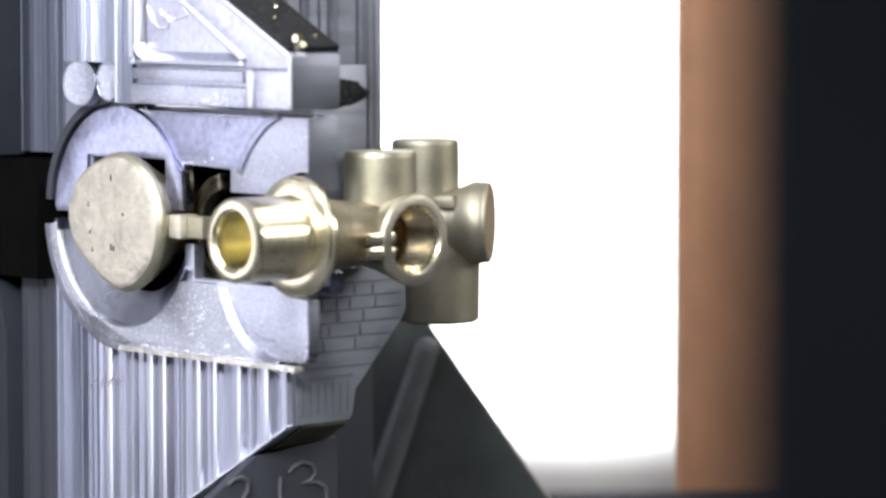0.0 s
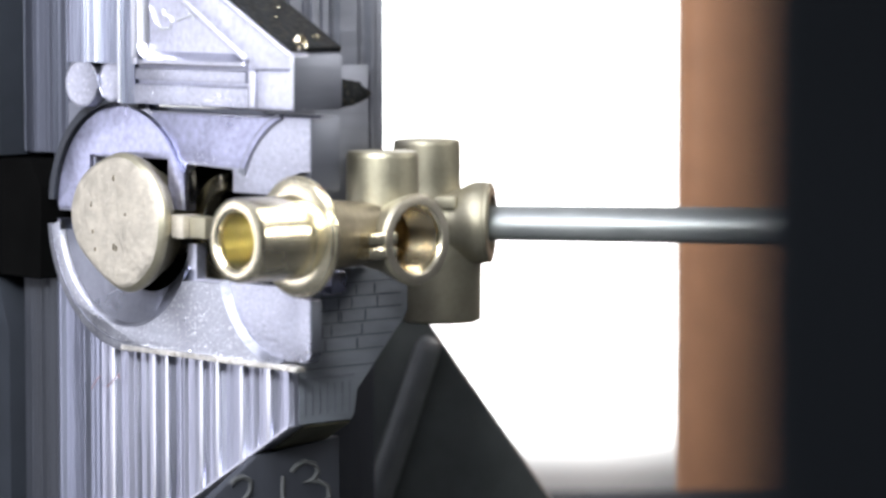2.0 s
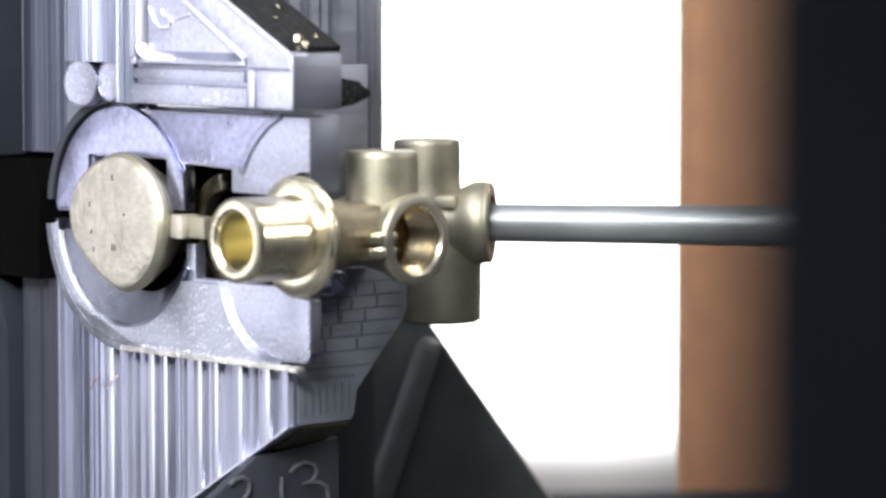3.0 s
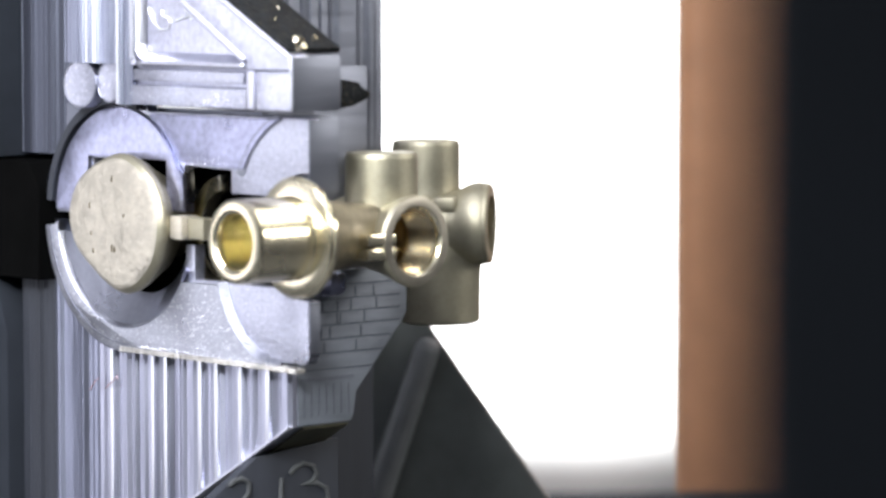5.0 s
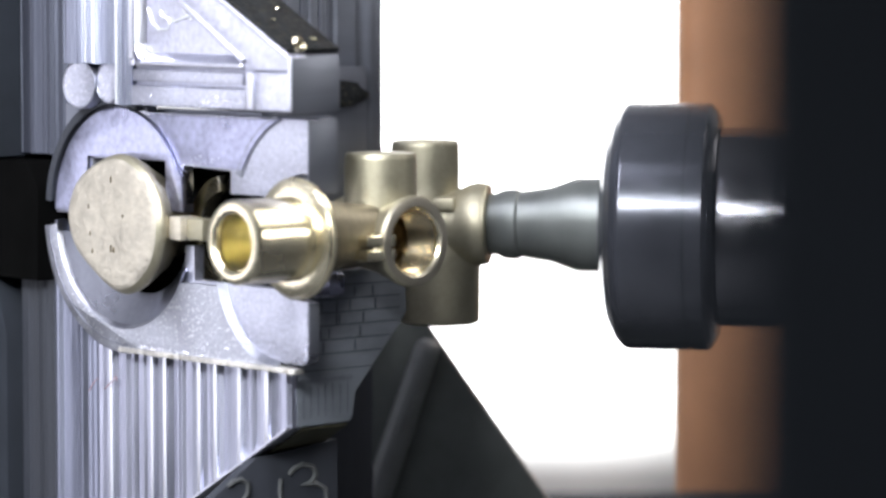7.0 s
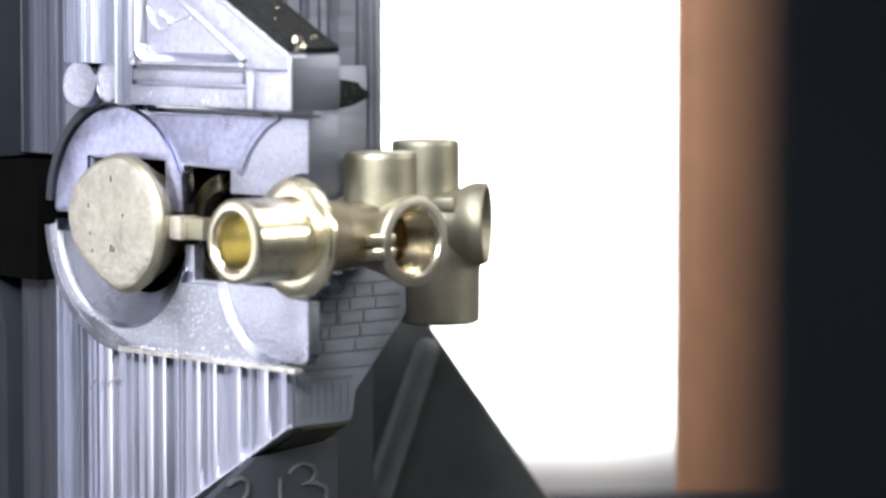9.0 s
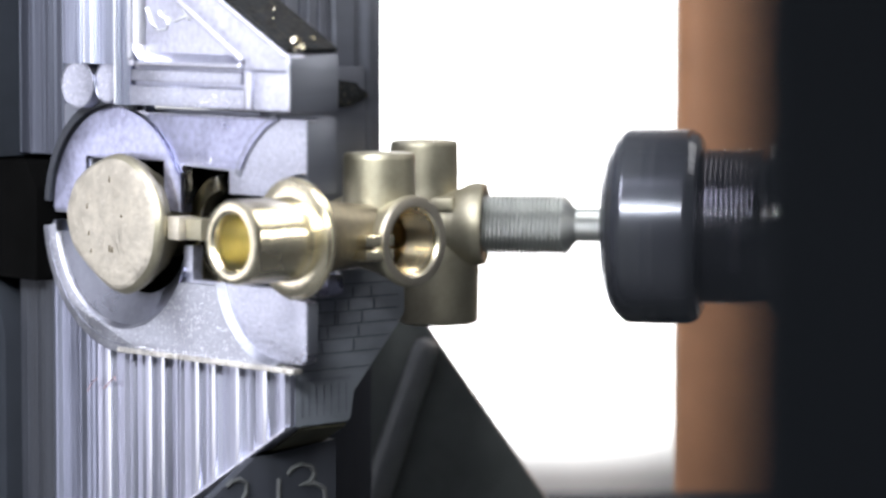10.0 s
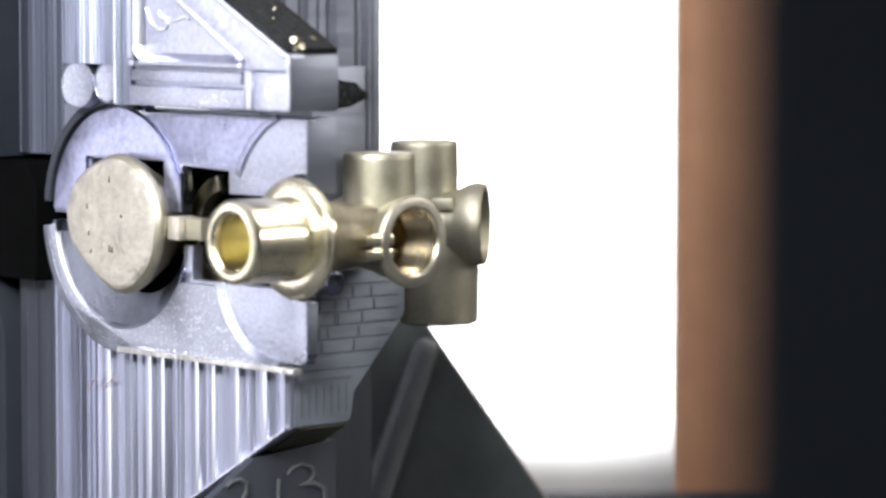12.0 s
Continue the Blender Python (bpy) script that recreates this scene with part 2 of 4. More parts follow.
def loft_strip(outer, d0, inner, d1, thick=0.4):
    """A sloping band between two outlines of equal length at two depths."""
    bm = bmesh.new()
    cols = [[bm.verts.new((p[0], e, p[1])) for p, e in ((o, d0), (i, d1), (i, d1 + thick), (o, d0 + thick))] for o, i in zip(outer, inner)]
    for p, q in zip(cols, cols[1:]):
        for i in range(4):
            j = (i + 1) % 4
            bm.faces.new((p[i], p[j], q[j], q[i]))
    bm.faces.new(cols[0][::-1]), bm.faces.new(cols[-1])
    return bm


def ridge_rows(rows, fine, base):
    """Rounded ridges: rows of (centre, half width, height) standing out of a finely ridged ground."""
    return lambda u: base + fine(u) - sum(h * math.cos((u - c) / w * math.pi / 2) ** 2 for c, w, h in rows if abs(u - c) < w)


def spread(a, b, n):
    return [a + (b - a) * i / n for i in range(n + 1)]


def ridge_wave(seed, pitch, height):
    """Uneven milling ridges: a depth for each place along the face."""
    rng = random.Random(seed)
    steps, u = [], -120.0
    while u < 60:
        w = pitch * rng.uniform(0.5, 1.5)
        steps.append((u, w, height * rng.uniform(0.25, 1.0), rng.choice((0, 1, 1, 2))))
        u += w

    def depth(x):
        for s, w, h, k in steps:
            if s <= x < s + w:
                f = (x - s) / w
                if k == 0:
                    return h * (1 - f)
                if k == 1:
                    return h * (0.5 - 0.5 * math.cos(2 * math.pi * f))
                return h * (0 if 0.15 < f < 0.85 else 1)
        return 0.0
    return depth


# ---- the machine cabin ----
def cabin():
    x0, x1, y0, y1, z0, z1 = -720, 620, -1000, 520, 0, 980
    for name, b, lab in (
            ("floor", box(x0, x1, y0, y1, z0 - 20, z0), "dark grey machine bed with dry swarf"),
            ("ceiling", box(x0, x1, y0, y1, z1, z1 + 20), "grey painted cabin roof"),
            ("wall_back", box(x0, x1, y1, y1 + 20, z0, z1), "unseen grey cabin wall behind the light"),
            ("wall_front", box(x0, x1, y0 - 20, y0, z0, z1), "unseen grey cabin wall"),
            ("wall_left", box(x0 - 20, x0, y0, y1, z0, z1), "unseen grey cabin wall"),
            ("wall_right", box(x1, x1 + 20, y0, y1, z0, z1), "unseen grey cabin wall")):
        # unseen shell, added for bounce light; the darker sides return less of it
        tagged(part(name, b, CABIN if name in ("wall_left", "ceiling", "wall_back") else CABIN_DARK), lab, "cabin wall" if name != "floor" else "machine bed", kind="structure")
    light = thing("light_panel", pose(0, 0.40, 0.30), "glowing white light panel at the back of the cabin", "light panel")
    part("diffuser", box(-160, 100, 0, 6, -128, 200), PANEL, light, "overexposed white diffuser")
    part("frame", box(-166, 106, 7, 119, -140, 206), CABIN, light)
    stand = thing("machine_column", pose(0, 0.25, 0.0), "orange-brown painted machine column with a rounded edge", "machine column")
    bm = bmesh.new()
    prof = [(160, 0), (160, 60), (76, 60)] + [(76 - 7 * math.sin(radians(a)), 7 + (7 * -math.cos(radians(a)))) for a in range(90, -1, -10)]
    lo = [bm.verts.new((x, y, 1)) for x, y in prof]
    hi = [bm.verts.new((x, y, 620)) for x, y in prof]
    bm.faces.new(lo), bm.faces.new(hi[::-1])
    for i in range(len(lo)):
        j = (i + 1) % len(lo)
        bm.faces.new((lo[i], lo[j], hi[j], hi[i]))
    part("casting", bm, ORANGE, stand)
    ledge = thing("bed_rail", pose(0, 0.20, 0.0), "dark machine bed rail below the light", "machine rail")
    part("rail", box(0, 130, 0, 20, 1, 214.5), DOOR_DARK, ledge, bevel=4)
    part("way_cover", box(-20, 130, -8, -0.2, 1, 190), DOOR_DARK, ledge, bevel=2)
    door = thing("sliding_door", pose(0, -0.656, 0.0), "dark out-of-focus door edge close to the lens", "machine door")
    part("door_panel", box(9.4, 260, -2, 2, 2, 760), DOOR_DARK, door, bevel=1)


def lamp_housings():
    """A shallow sheet-metal tray behind each lamp."""
    for fixture, sx, sy in LAMPS:
        w, h = sx * 500 + 8, sy * 500 + 8
        at, back = fixture.matrix_basis.translation, fixture.matrix_basis.to_3x3() @ Vector((0, 0, 1))
        reach = min((hi if d > 0 else lo) / d for hi, lo, d in zip((0.62 - at.x, 0.52 - at.y, 0.98 - at.z), (-0.72 - at.x, -1.0 - at.y, -at.z), back) if abs(d) > 1e-3) / MM
        if reach > 32:
            part("arm", prism([(-8, 31), (8, 31), (8, reach + 4), (-8, reach + 4)], -8, 8), CABIN_DARK, fixture, "", 1)
        part("housing", prism([(-w, 4), (w, 4), (w, 30), (-w, 30)], -h, h), CABIN_DARK, fixture, "", 3)


cabin()
lamp_housings()

# ---- the clamping fixture ----
FIX = Matrix.Translation((-0.04076, -0.07477, CENTRE.z + 0.00755)) @ Matrix.Rotation(radians(-48), 4, "Z")


def upper_jaw():
    jaw = thing("upper_clamp_jaw", FIX, "bright milled steel upper clamp jaw with two round pockets", "clamp jaw")
    c1, c2 = (-37, 4), (21.5, 4)
    # pocket floor with the square cut over the blank and the round cut over the tube
    floor = [(-62, 4), (-62, 3), (-49, 3.4), (-49, 15), (-22.6, 15.6), (-22.6, 5), (-18.1, 5), (-18.1, 14.7), (-2.8, 14.2), (-2.8, 9.6), (10.2, 9.6)]
    floor += arc(20.3, 2, 12.5, 140, 88, 10) + [(21.5, 14.5), (21.5, 25.2), (14, 25.2), (-30, 25.2)] + arc(*c1, 24.5, 76, 178, 16)
    part("insert", prism(floor, 0.0, 2.6), STEEL_FACE, jaw, "bluish ground steel pocket face", 0.15)
    web = [(-15, 15.0), (0.8, 14.5)] + [p for p in arc(*c2, 22.6, 152, 110, 10)] + [(12, 24.9), (-28.4, 24.9)] + arc(-38.8, 3.8, 22.7, 64, 30, 10)
    ring = arc(-38.8, 3.8, 22.2, 180, 27, 40) + [(-17.2, 12.6), (-16.9, 5.2), (-22.8, 5.2), (-22.8, 15.4), (-49.4, 15.4), (-49.4, 3.7), (-60.6, 3.7)]
    part("ring", prism(ring, -1.2, -0.02), STEEL_BLUE, jaw, "bevelled ground steel half ring", 0.7)
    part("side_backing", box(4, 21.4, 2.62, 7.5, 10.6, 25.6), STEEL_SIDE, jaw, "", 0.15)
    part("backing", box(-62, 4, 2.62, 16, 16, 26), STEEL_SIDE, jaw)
    part("web", prism(web, -0.6, -0.01), STEEL_BLUE, jaw, "oiled blue steel web between the pockets", 0.2)
    part("chamfer_rim", loft_strip(arc(*c2, 23.9, 156, 112, 20), -0.68, arc(*c2, 22.3, 156, 112, 20), -0.15), RIM_SOFT, jaw, "dull chamfer of the second pocket")
    rim = arc(-38.8, 3.8, 22.7, 176, 72, 24) + arc(-38.8, 3.8, 24.5, 72, 176, 24)
    # the shadow round the ring is put into the rim's dark colour
    part("rim", prism(rim, -2.0, -0.01), PLATE_DARK, jaw, "curved pocket rim, darkened like its shadow", 0.2)
    # black sheet that stands for the shade inside the pocket
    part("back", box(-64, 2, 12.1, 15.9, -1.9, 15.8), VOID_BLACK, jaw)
    # the plate above: base, borders of its triangular recess, foot
    slope = lambda z: 23.6 - (z - 37.8) * 1.93
    plate = [(-28.4, 26.9), (23.5, 26.9), (23.6, 37.8), (slope(70), 70), (-28.4, 70)]
    part("plate", prism(plate, -4.2, -2.0), PLATE_FACE, jaw, "", 0.2)
    part("plate_core", prism([(23.3 if i in (1, 2) else x, z) for i, (x, z) in enumerate(plate)], -1.98, 6.2), STEEL_SIDE, jaw, "sides of the plate, darkened as their shade", 0.2)
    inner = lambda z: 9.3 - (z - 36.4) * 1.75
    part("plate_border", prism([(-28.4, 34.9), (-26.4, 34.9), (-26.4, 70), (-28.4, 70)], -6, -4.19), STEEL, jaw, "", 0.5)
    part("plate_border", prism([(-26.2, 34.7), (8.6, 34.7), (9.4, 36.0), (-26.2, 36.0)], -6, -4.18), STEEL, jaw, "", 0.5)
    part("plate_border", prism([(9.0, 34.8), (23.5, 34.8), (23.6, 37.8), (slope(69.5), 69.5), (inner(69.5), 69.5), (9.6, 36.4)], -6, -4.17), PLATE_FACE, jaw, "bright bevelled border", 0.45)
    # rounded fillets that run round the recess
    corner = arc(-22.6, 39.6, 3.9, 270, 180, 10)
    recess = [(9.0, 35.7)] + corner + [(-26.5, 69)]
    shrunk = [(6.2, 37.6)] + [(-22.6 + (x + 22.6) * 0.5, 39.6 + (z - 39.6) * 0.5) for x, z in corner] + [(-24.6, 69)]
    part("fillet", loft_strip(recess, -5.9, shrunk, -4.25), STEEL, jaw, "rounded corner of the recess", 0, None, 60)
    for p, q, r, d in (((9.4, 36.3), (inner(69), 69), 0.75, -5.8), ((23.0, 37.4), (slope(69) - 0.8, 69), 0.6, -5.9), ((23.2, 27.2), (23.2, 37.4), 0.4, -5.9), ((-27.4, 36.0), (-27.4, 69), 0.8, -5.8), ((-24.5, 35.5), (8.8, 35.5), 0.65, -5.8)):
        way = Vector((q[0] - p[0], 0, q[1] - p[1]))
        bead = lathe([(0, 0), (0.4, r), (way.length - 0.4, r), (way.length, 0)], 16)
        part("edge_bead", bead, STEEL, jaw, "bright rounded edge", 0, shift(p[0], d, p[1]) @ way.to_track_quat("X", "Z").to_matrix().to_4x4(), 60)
    # thin dark skins put the shade of the right-hand sides into colour
    part("side_cheek", box(23.45, 23.7, -5.8, 6.3, 26.95, 37.5), STEEL_SIDE, jaw, "side face, darkened as its shade", 0.08)
    part("side_cheek", box(21.42, 21.62, 0.1, 7.5, 11.0, 25.1), STEEL_SIDE, jaw, "side face, darkened as its shade", 0.06)
    part("foot_block", prism([(9.6, 26.9), (12.2, 26.9), (12.2, 34.6), (9.6, 34.6)], -6.3, -4.16), STEEL, jaw, "", 0.6)
    part("foot_block", prism([(12.4, 26.9), (23.4, 26.9), (23.4, 34.6), (12.4, 34.6)], -6, -4.155), PLATE_FACE, jaw, "", 0.5)
    part("foot_band", prism([(-28, 26.9), (9.2, 26.9), (9.2, 31.0), (-28, 31.0)], -5.8, -4.15), STEEL_FACE, jaw, "", 0.4)
    part("foot_band", prism([(-28, 31.8), (8, 31.8), (8, 34.2), (-28, 34.2)], -5.4, -4.14), STEEL_FACE, jaw, "", 0.3)
    part("chamfer", side_prism([(-5.9, 0), (6.8, 0), (6.8, 1.2), (-5.9, 1.2)], 0.6, 66), GRITTY, jaw, "dark swarf-strewn sloping edge", 0.2,
         Matrix.Translation((23.2, 0, 38.1)) @ Matrix.Rotation(radians(180 + 27.4), 4, "Y") @ Matrix.Translation((0, 0, -0.9)))
    wave = ridge_rows([(-49.0, 1.6, 0.5), (-46.1, 1.8, 0.6), (-43.4, 1.2, 0.6), (-40.6, 1.4, 0.8), (-36.6, 1.8, 0.5), (-32.6, 1.3, 0.8), (-30.2, 1.5, 0.6)], ridge_wave(4, 1.5, 0.18), 0.9)
    for c, r in ((-43.5, 0.25), (-40.7, 0.5), (-32.7, 0.5)):
        part("ridge_crest", lathe([(35.2 if c < -34 else 27, 0), (35.2 if c < -34 else 27, r), (69.8, r), (69.8, 0)], 12), CREST, jaw, "pale strip for the ridge's highlight", 0, shift(c, -5.7, 0) @ UPRIGHT, 60)
    part("ridged_face", ridged(spread(-52, -28.6, 170), lambda u: -6 + wave(u), lambda u: 70, lambda u: 35 if u < -34.4 else 26.8, 4), SHADED_RIDGE, jaw, "milled vertical ridges", 0, None, 20)
    for x, z, ru, rz, d in ((-47.6, 30.6, 5.7, 5.1, -4.6), (-38.2, 31.2, 4.1, 4.4, -4.0)):
        dish = lathe([(d + 0.2, 0), (d + 0.2, 0.86), (d + 0.14, 0.93), (d, 0.975), (d + 0.06, 1.0), (4, 1.0), (4, 0)], 48)
        part("round_pocket", dish, STEEL_FACE, jaw, "round-ended cutter pocket", 0, shift(x, 0, z) @ Matrix.Diagonal((ru, 1, rz, 1)) @ Matrix.Rotation(radians(90), 4, "Z"), 40)
    part("lower_ledge", box(-55, -33.8, -2.0, 4, 27.4, 34.8), STEEL_SIDE, jaw, "", 0.3)
    wave2 = ridge_rows([(-74, 2.6, 0.7), (-67.5, 2.2, 0.9), (-62.8, 1.6, 0.7)], ridge_wave(9, 1.6, 0.25), 1.1)
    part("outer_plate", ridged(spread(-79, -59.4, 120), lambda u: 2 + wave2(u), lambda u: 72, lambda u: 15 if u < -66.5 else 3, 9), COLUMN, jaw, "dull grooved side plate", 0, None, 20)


def lower_jaw():
    jaw = thing("lower_clamp_jaw", FIX, "bright milled steel lower clamp jaw with vertical ridges", "clamp jaw")
    c1, c2 = (-37, 3), (21.5, 4)
    # pocket floor
    seat = arc(*c1, 22.0, 190, 330, 24)
    floor = [(-60, -1.3)] + seat + [(-17.6, -1.6), (-14.8, -1.6), (-14.8, -8.6), (-2, -8.6), (13.0, -8.5)] + arc(20.3, 2, 12.5, 238, 274, 8)
    floor += [(21.4, -10.6)] + arc(19.4, -21.2, 2, 0, -80, 5) + [(-31, -23.8)] + arc(c1[0] + 1, c1[1], 26.5, 270, 192, 16)
    part("insert", prism(floor, 0.0, 2.6), STEEL_FACE, jaw, "ground steel pocket face", 0.4)
    part("bowl", loft_strip(arc(*c1, 22.3, 190, 334, 48), -0.5, arc(-34.5, 2.5, 15.2, 194, 340, 48), 2.7), POCKET, jaw, "darker polished seat of the pocket", 0, None, 60)
    part("bowl_edge", loft_strip(arc(*c1, 23.0, 190, 334, 48), -1.62, arc(*c1, 22.2, 190, 334, 48), -0.6), RIM_DULL, jaw, "", 0, None, 60)
    web = arc(*c1, 22.9, 185, 328, 40) + [(-14.4, -9.0), (-5.2, -8.9)] + arc(14, -4.5, 19.4, 195, 262, 14) + [(10, -24.0), (-31, -24.2)] + arc(-36.6, c1[1], 27.8, 270, 187, 24)
    part("web", prism(web, -1.6, -0.012), WEB_STEEL, jaw, "speckled steel web and rim round the pockets", 0.4)
    # black sheet as the dark depth behind the lower pocket
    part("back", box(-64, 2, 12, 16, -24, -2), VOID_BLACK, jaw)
    part("lip", side_prism([(-2.2, 0), (0.4, 0), (0.4, 1.1), (-1.9, 1.1)], -38, 19.6), CRUST, jaw, "swarf-crusted lip", 0.35, shift(0, 0, -24.9))
    tall = [(-70.9, 2.2, 1.0), (-64.1, 2.0, 1.5), (-55.9, 2.2, 1.5), (-49.9, 1.2, 0.5), (-44.9, 1.5, 1.6), (-40.6, 1.4, 0.9), (-37.4, 1.3, 1.4), (-34.5, 0.9, 0.9), (-30.9, 1.4, 1.5), (-26.5, 1.6, 1.6),
            (-21.7, 1.5, 0.8), (-18.2, 1.0, 0.6), (-15.1, 1.6, 1.5), (-9.6, 1.6, 1.7), (-1.9, 1.5, 1.6), (1.7, 1.3, 1.2), (6.8, 1.8, 1.6), (12.6, 0.9, 1.3)]
    wave = ridge_rows([(c, w, h * 0.55) for c, w, h in tall], ridge_wave(21, 1.3, 0.16), 1.25)
    bot = lambda u: -36.3 - max(0, (13.6 - u)) * 0.566
    part("ridged_face", ridged(spread(-50.0, 13.5, 360), lambda u: 1.0 + wave(u), lambda u: -24.3, lambda u: max(bot(u), -75), 5), MILLED, jaw, "milled vertical ridges", 0, None, 20)
    for c, w, h in tall:      # pale strips paint the highlights of the tallest ridges
        if h > 1.45 and c > -50:
            foot = max(bot(c), -75) + 0.2
            part("ridge_crest", box(c - w * 0.4, c + w * 0.4, 2.0 - h * 0.55, 2.8, foot, -24.5), CREST, jaw, "pale strip for the ridge's highlight", 0.2)
    part("lower_edge", prism([(13.6, -36.1), (13.6, -36.7), (-50, -72.7), (-50, -72.1)], 0.7, 2.4), STEEL, jaw, "bright cut edge", 0.12)
    part("ridged_edge", ridged(spread(-66, -50.02, 100), lambda u: 1.0 + wave(u), lambda u: 3 - math.sqrt(max(4.0, 27.3 ** 2 - (u + 36.6) ** 2)), lambda u: -75, 5), SHADED_RIDGE, jaw, "ridges near the edge, shade in their colour", 0, None, 20)
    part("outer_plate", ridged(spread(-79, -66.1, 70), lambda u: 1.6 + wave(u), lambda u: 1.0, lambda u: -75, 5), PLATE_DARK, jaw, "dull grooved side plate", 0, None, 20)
    body = [(13.4, -22), (13.4, -36.2), (-17.5, -53.8), (-52, -73.3), (-79, -75), (-79, 0.5), (-62, 0.5), (-62, -22)]
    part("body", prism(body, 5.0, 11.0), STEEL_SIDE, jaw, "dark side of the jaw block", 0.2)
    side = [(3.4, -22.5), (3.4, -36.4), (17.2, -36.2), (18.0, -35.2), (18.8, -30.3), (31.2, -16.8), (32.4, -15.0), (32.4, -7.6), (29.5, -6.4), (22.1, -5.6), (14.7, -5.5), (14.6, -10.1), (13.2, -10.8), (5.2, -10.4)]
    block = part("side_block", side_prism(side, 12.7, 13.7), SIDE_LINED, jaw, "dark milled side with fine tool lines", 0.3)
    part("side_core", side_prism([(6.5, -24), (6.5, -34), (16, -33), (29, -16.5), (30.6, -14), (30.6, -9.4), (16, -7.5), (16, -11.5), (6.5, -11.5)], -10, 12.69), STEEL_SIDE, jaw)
    part("side_cheek", box(21.42, 21.6, 0.1, 2.7, -21.0, -10.8), STEEL_SIDE, jaw, "side face, darkened as its shade", 0.06)
    part("underside", prism([(13.2, -36.5), (-20, -55.3), (-20, -55.8), (13.2, -37.0)], 5, 17), OLIVE_SHADE, jaw, "sloping underside, olive reflection in its colour", 0.1)
    part("side_step", box(9.0, 16.4, 9.6, 14.2, -10.4, -5.7), STEEL_BLUE, jaw, "", 1.4)
    # fine tool lines scribed across the side
    for z in (-8.6, -11.4, -14.0, -16.6, -19.4, -22.2, -25.4):
        edge = 30.4 - max(0, -16.9 - z) * 0.88
        part("tool_line", box(13.66, 13.80, 15.2 if z > -10.5 else 4.5, edge, z, z + 0.2), COLUMN, block)
    rng = random.Random(8)
    for z in (-11.4, -14.0, -16.6, -19.4, -22.2):
        for _ in range(5):
            d = rng.uniform(5, 24 - max(0, -16.9 - z))
            part("tool_line", box(13.66, 13.78, d, d + 0.2, z + 0.3, z + 2.3), COLUMN, block)
    for d in spread(5, 16.6, 6):
        part("tool_line", box(13.66, 13.80, d, d + 0.25, -34.5, -28.4), STEEL_SIDE, block)
    for d in spread(4.4, 17.4, 13):
        part("tool_line", box(13.66, 13.82, d, d + 0.55, -27.6, -26.8), STEEL_SIDE, block)
    # bright chamfers round the two pockets
    part("chamfer_rim", loft_strip(arc(14, -4.5, 19.5, 192, 268, 30), -1.7, arc(14, -4.5, 18.4, 192, 268, 30), -0.1), RIM_SOFT, jaw, "bright chamfer of the second pocket")
    part("chamfer_rim", loft_strip(arc(-36.6, 3, 26.0, 186, 274, 40), -1.7, arc(-36.6, 3, 28.2, 186, 274, 40), -1.2), RIM_SOFT, jaw, "bright rim of the first pocket")


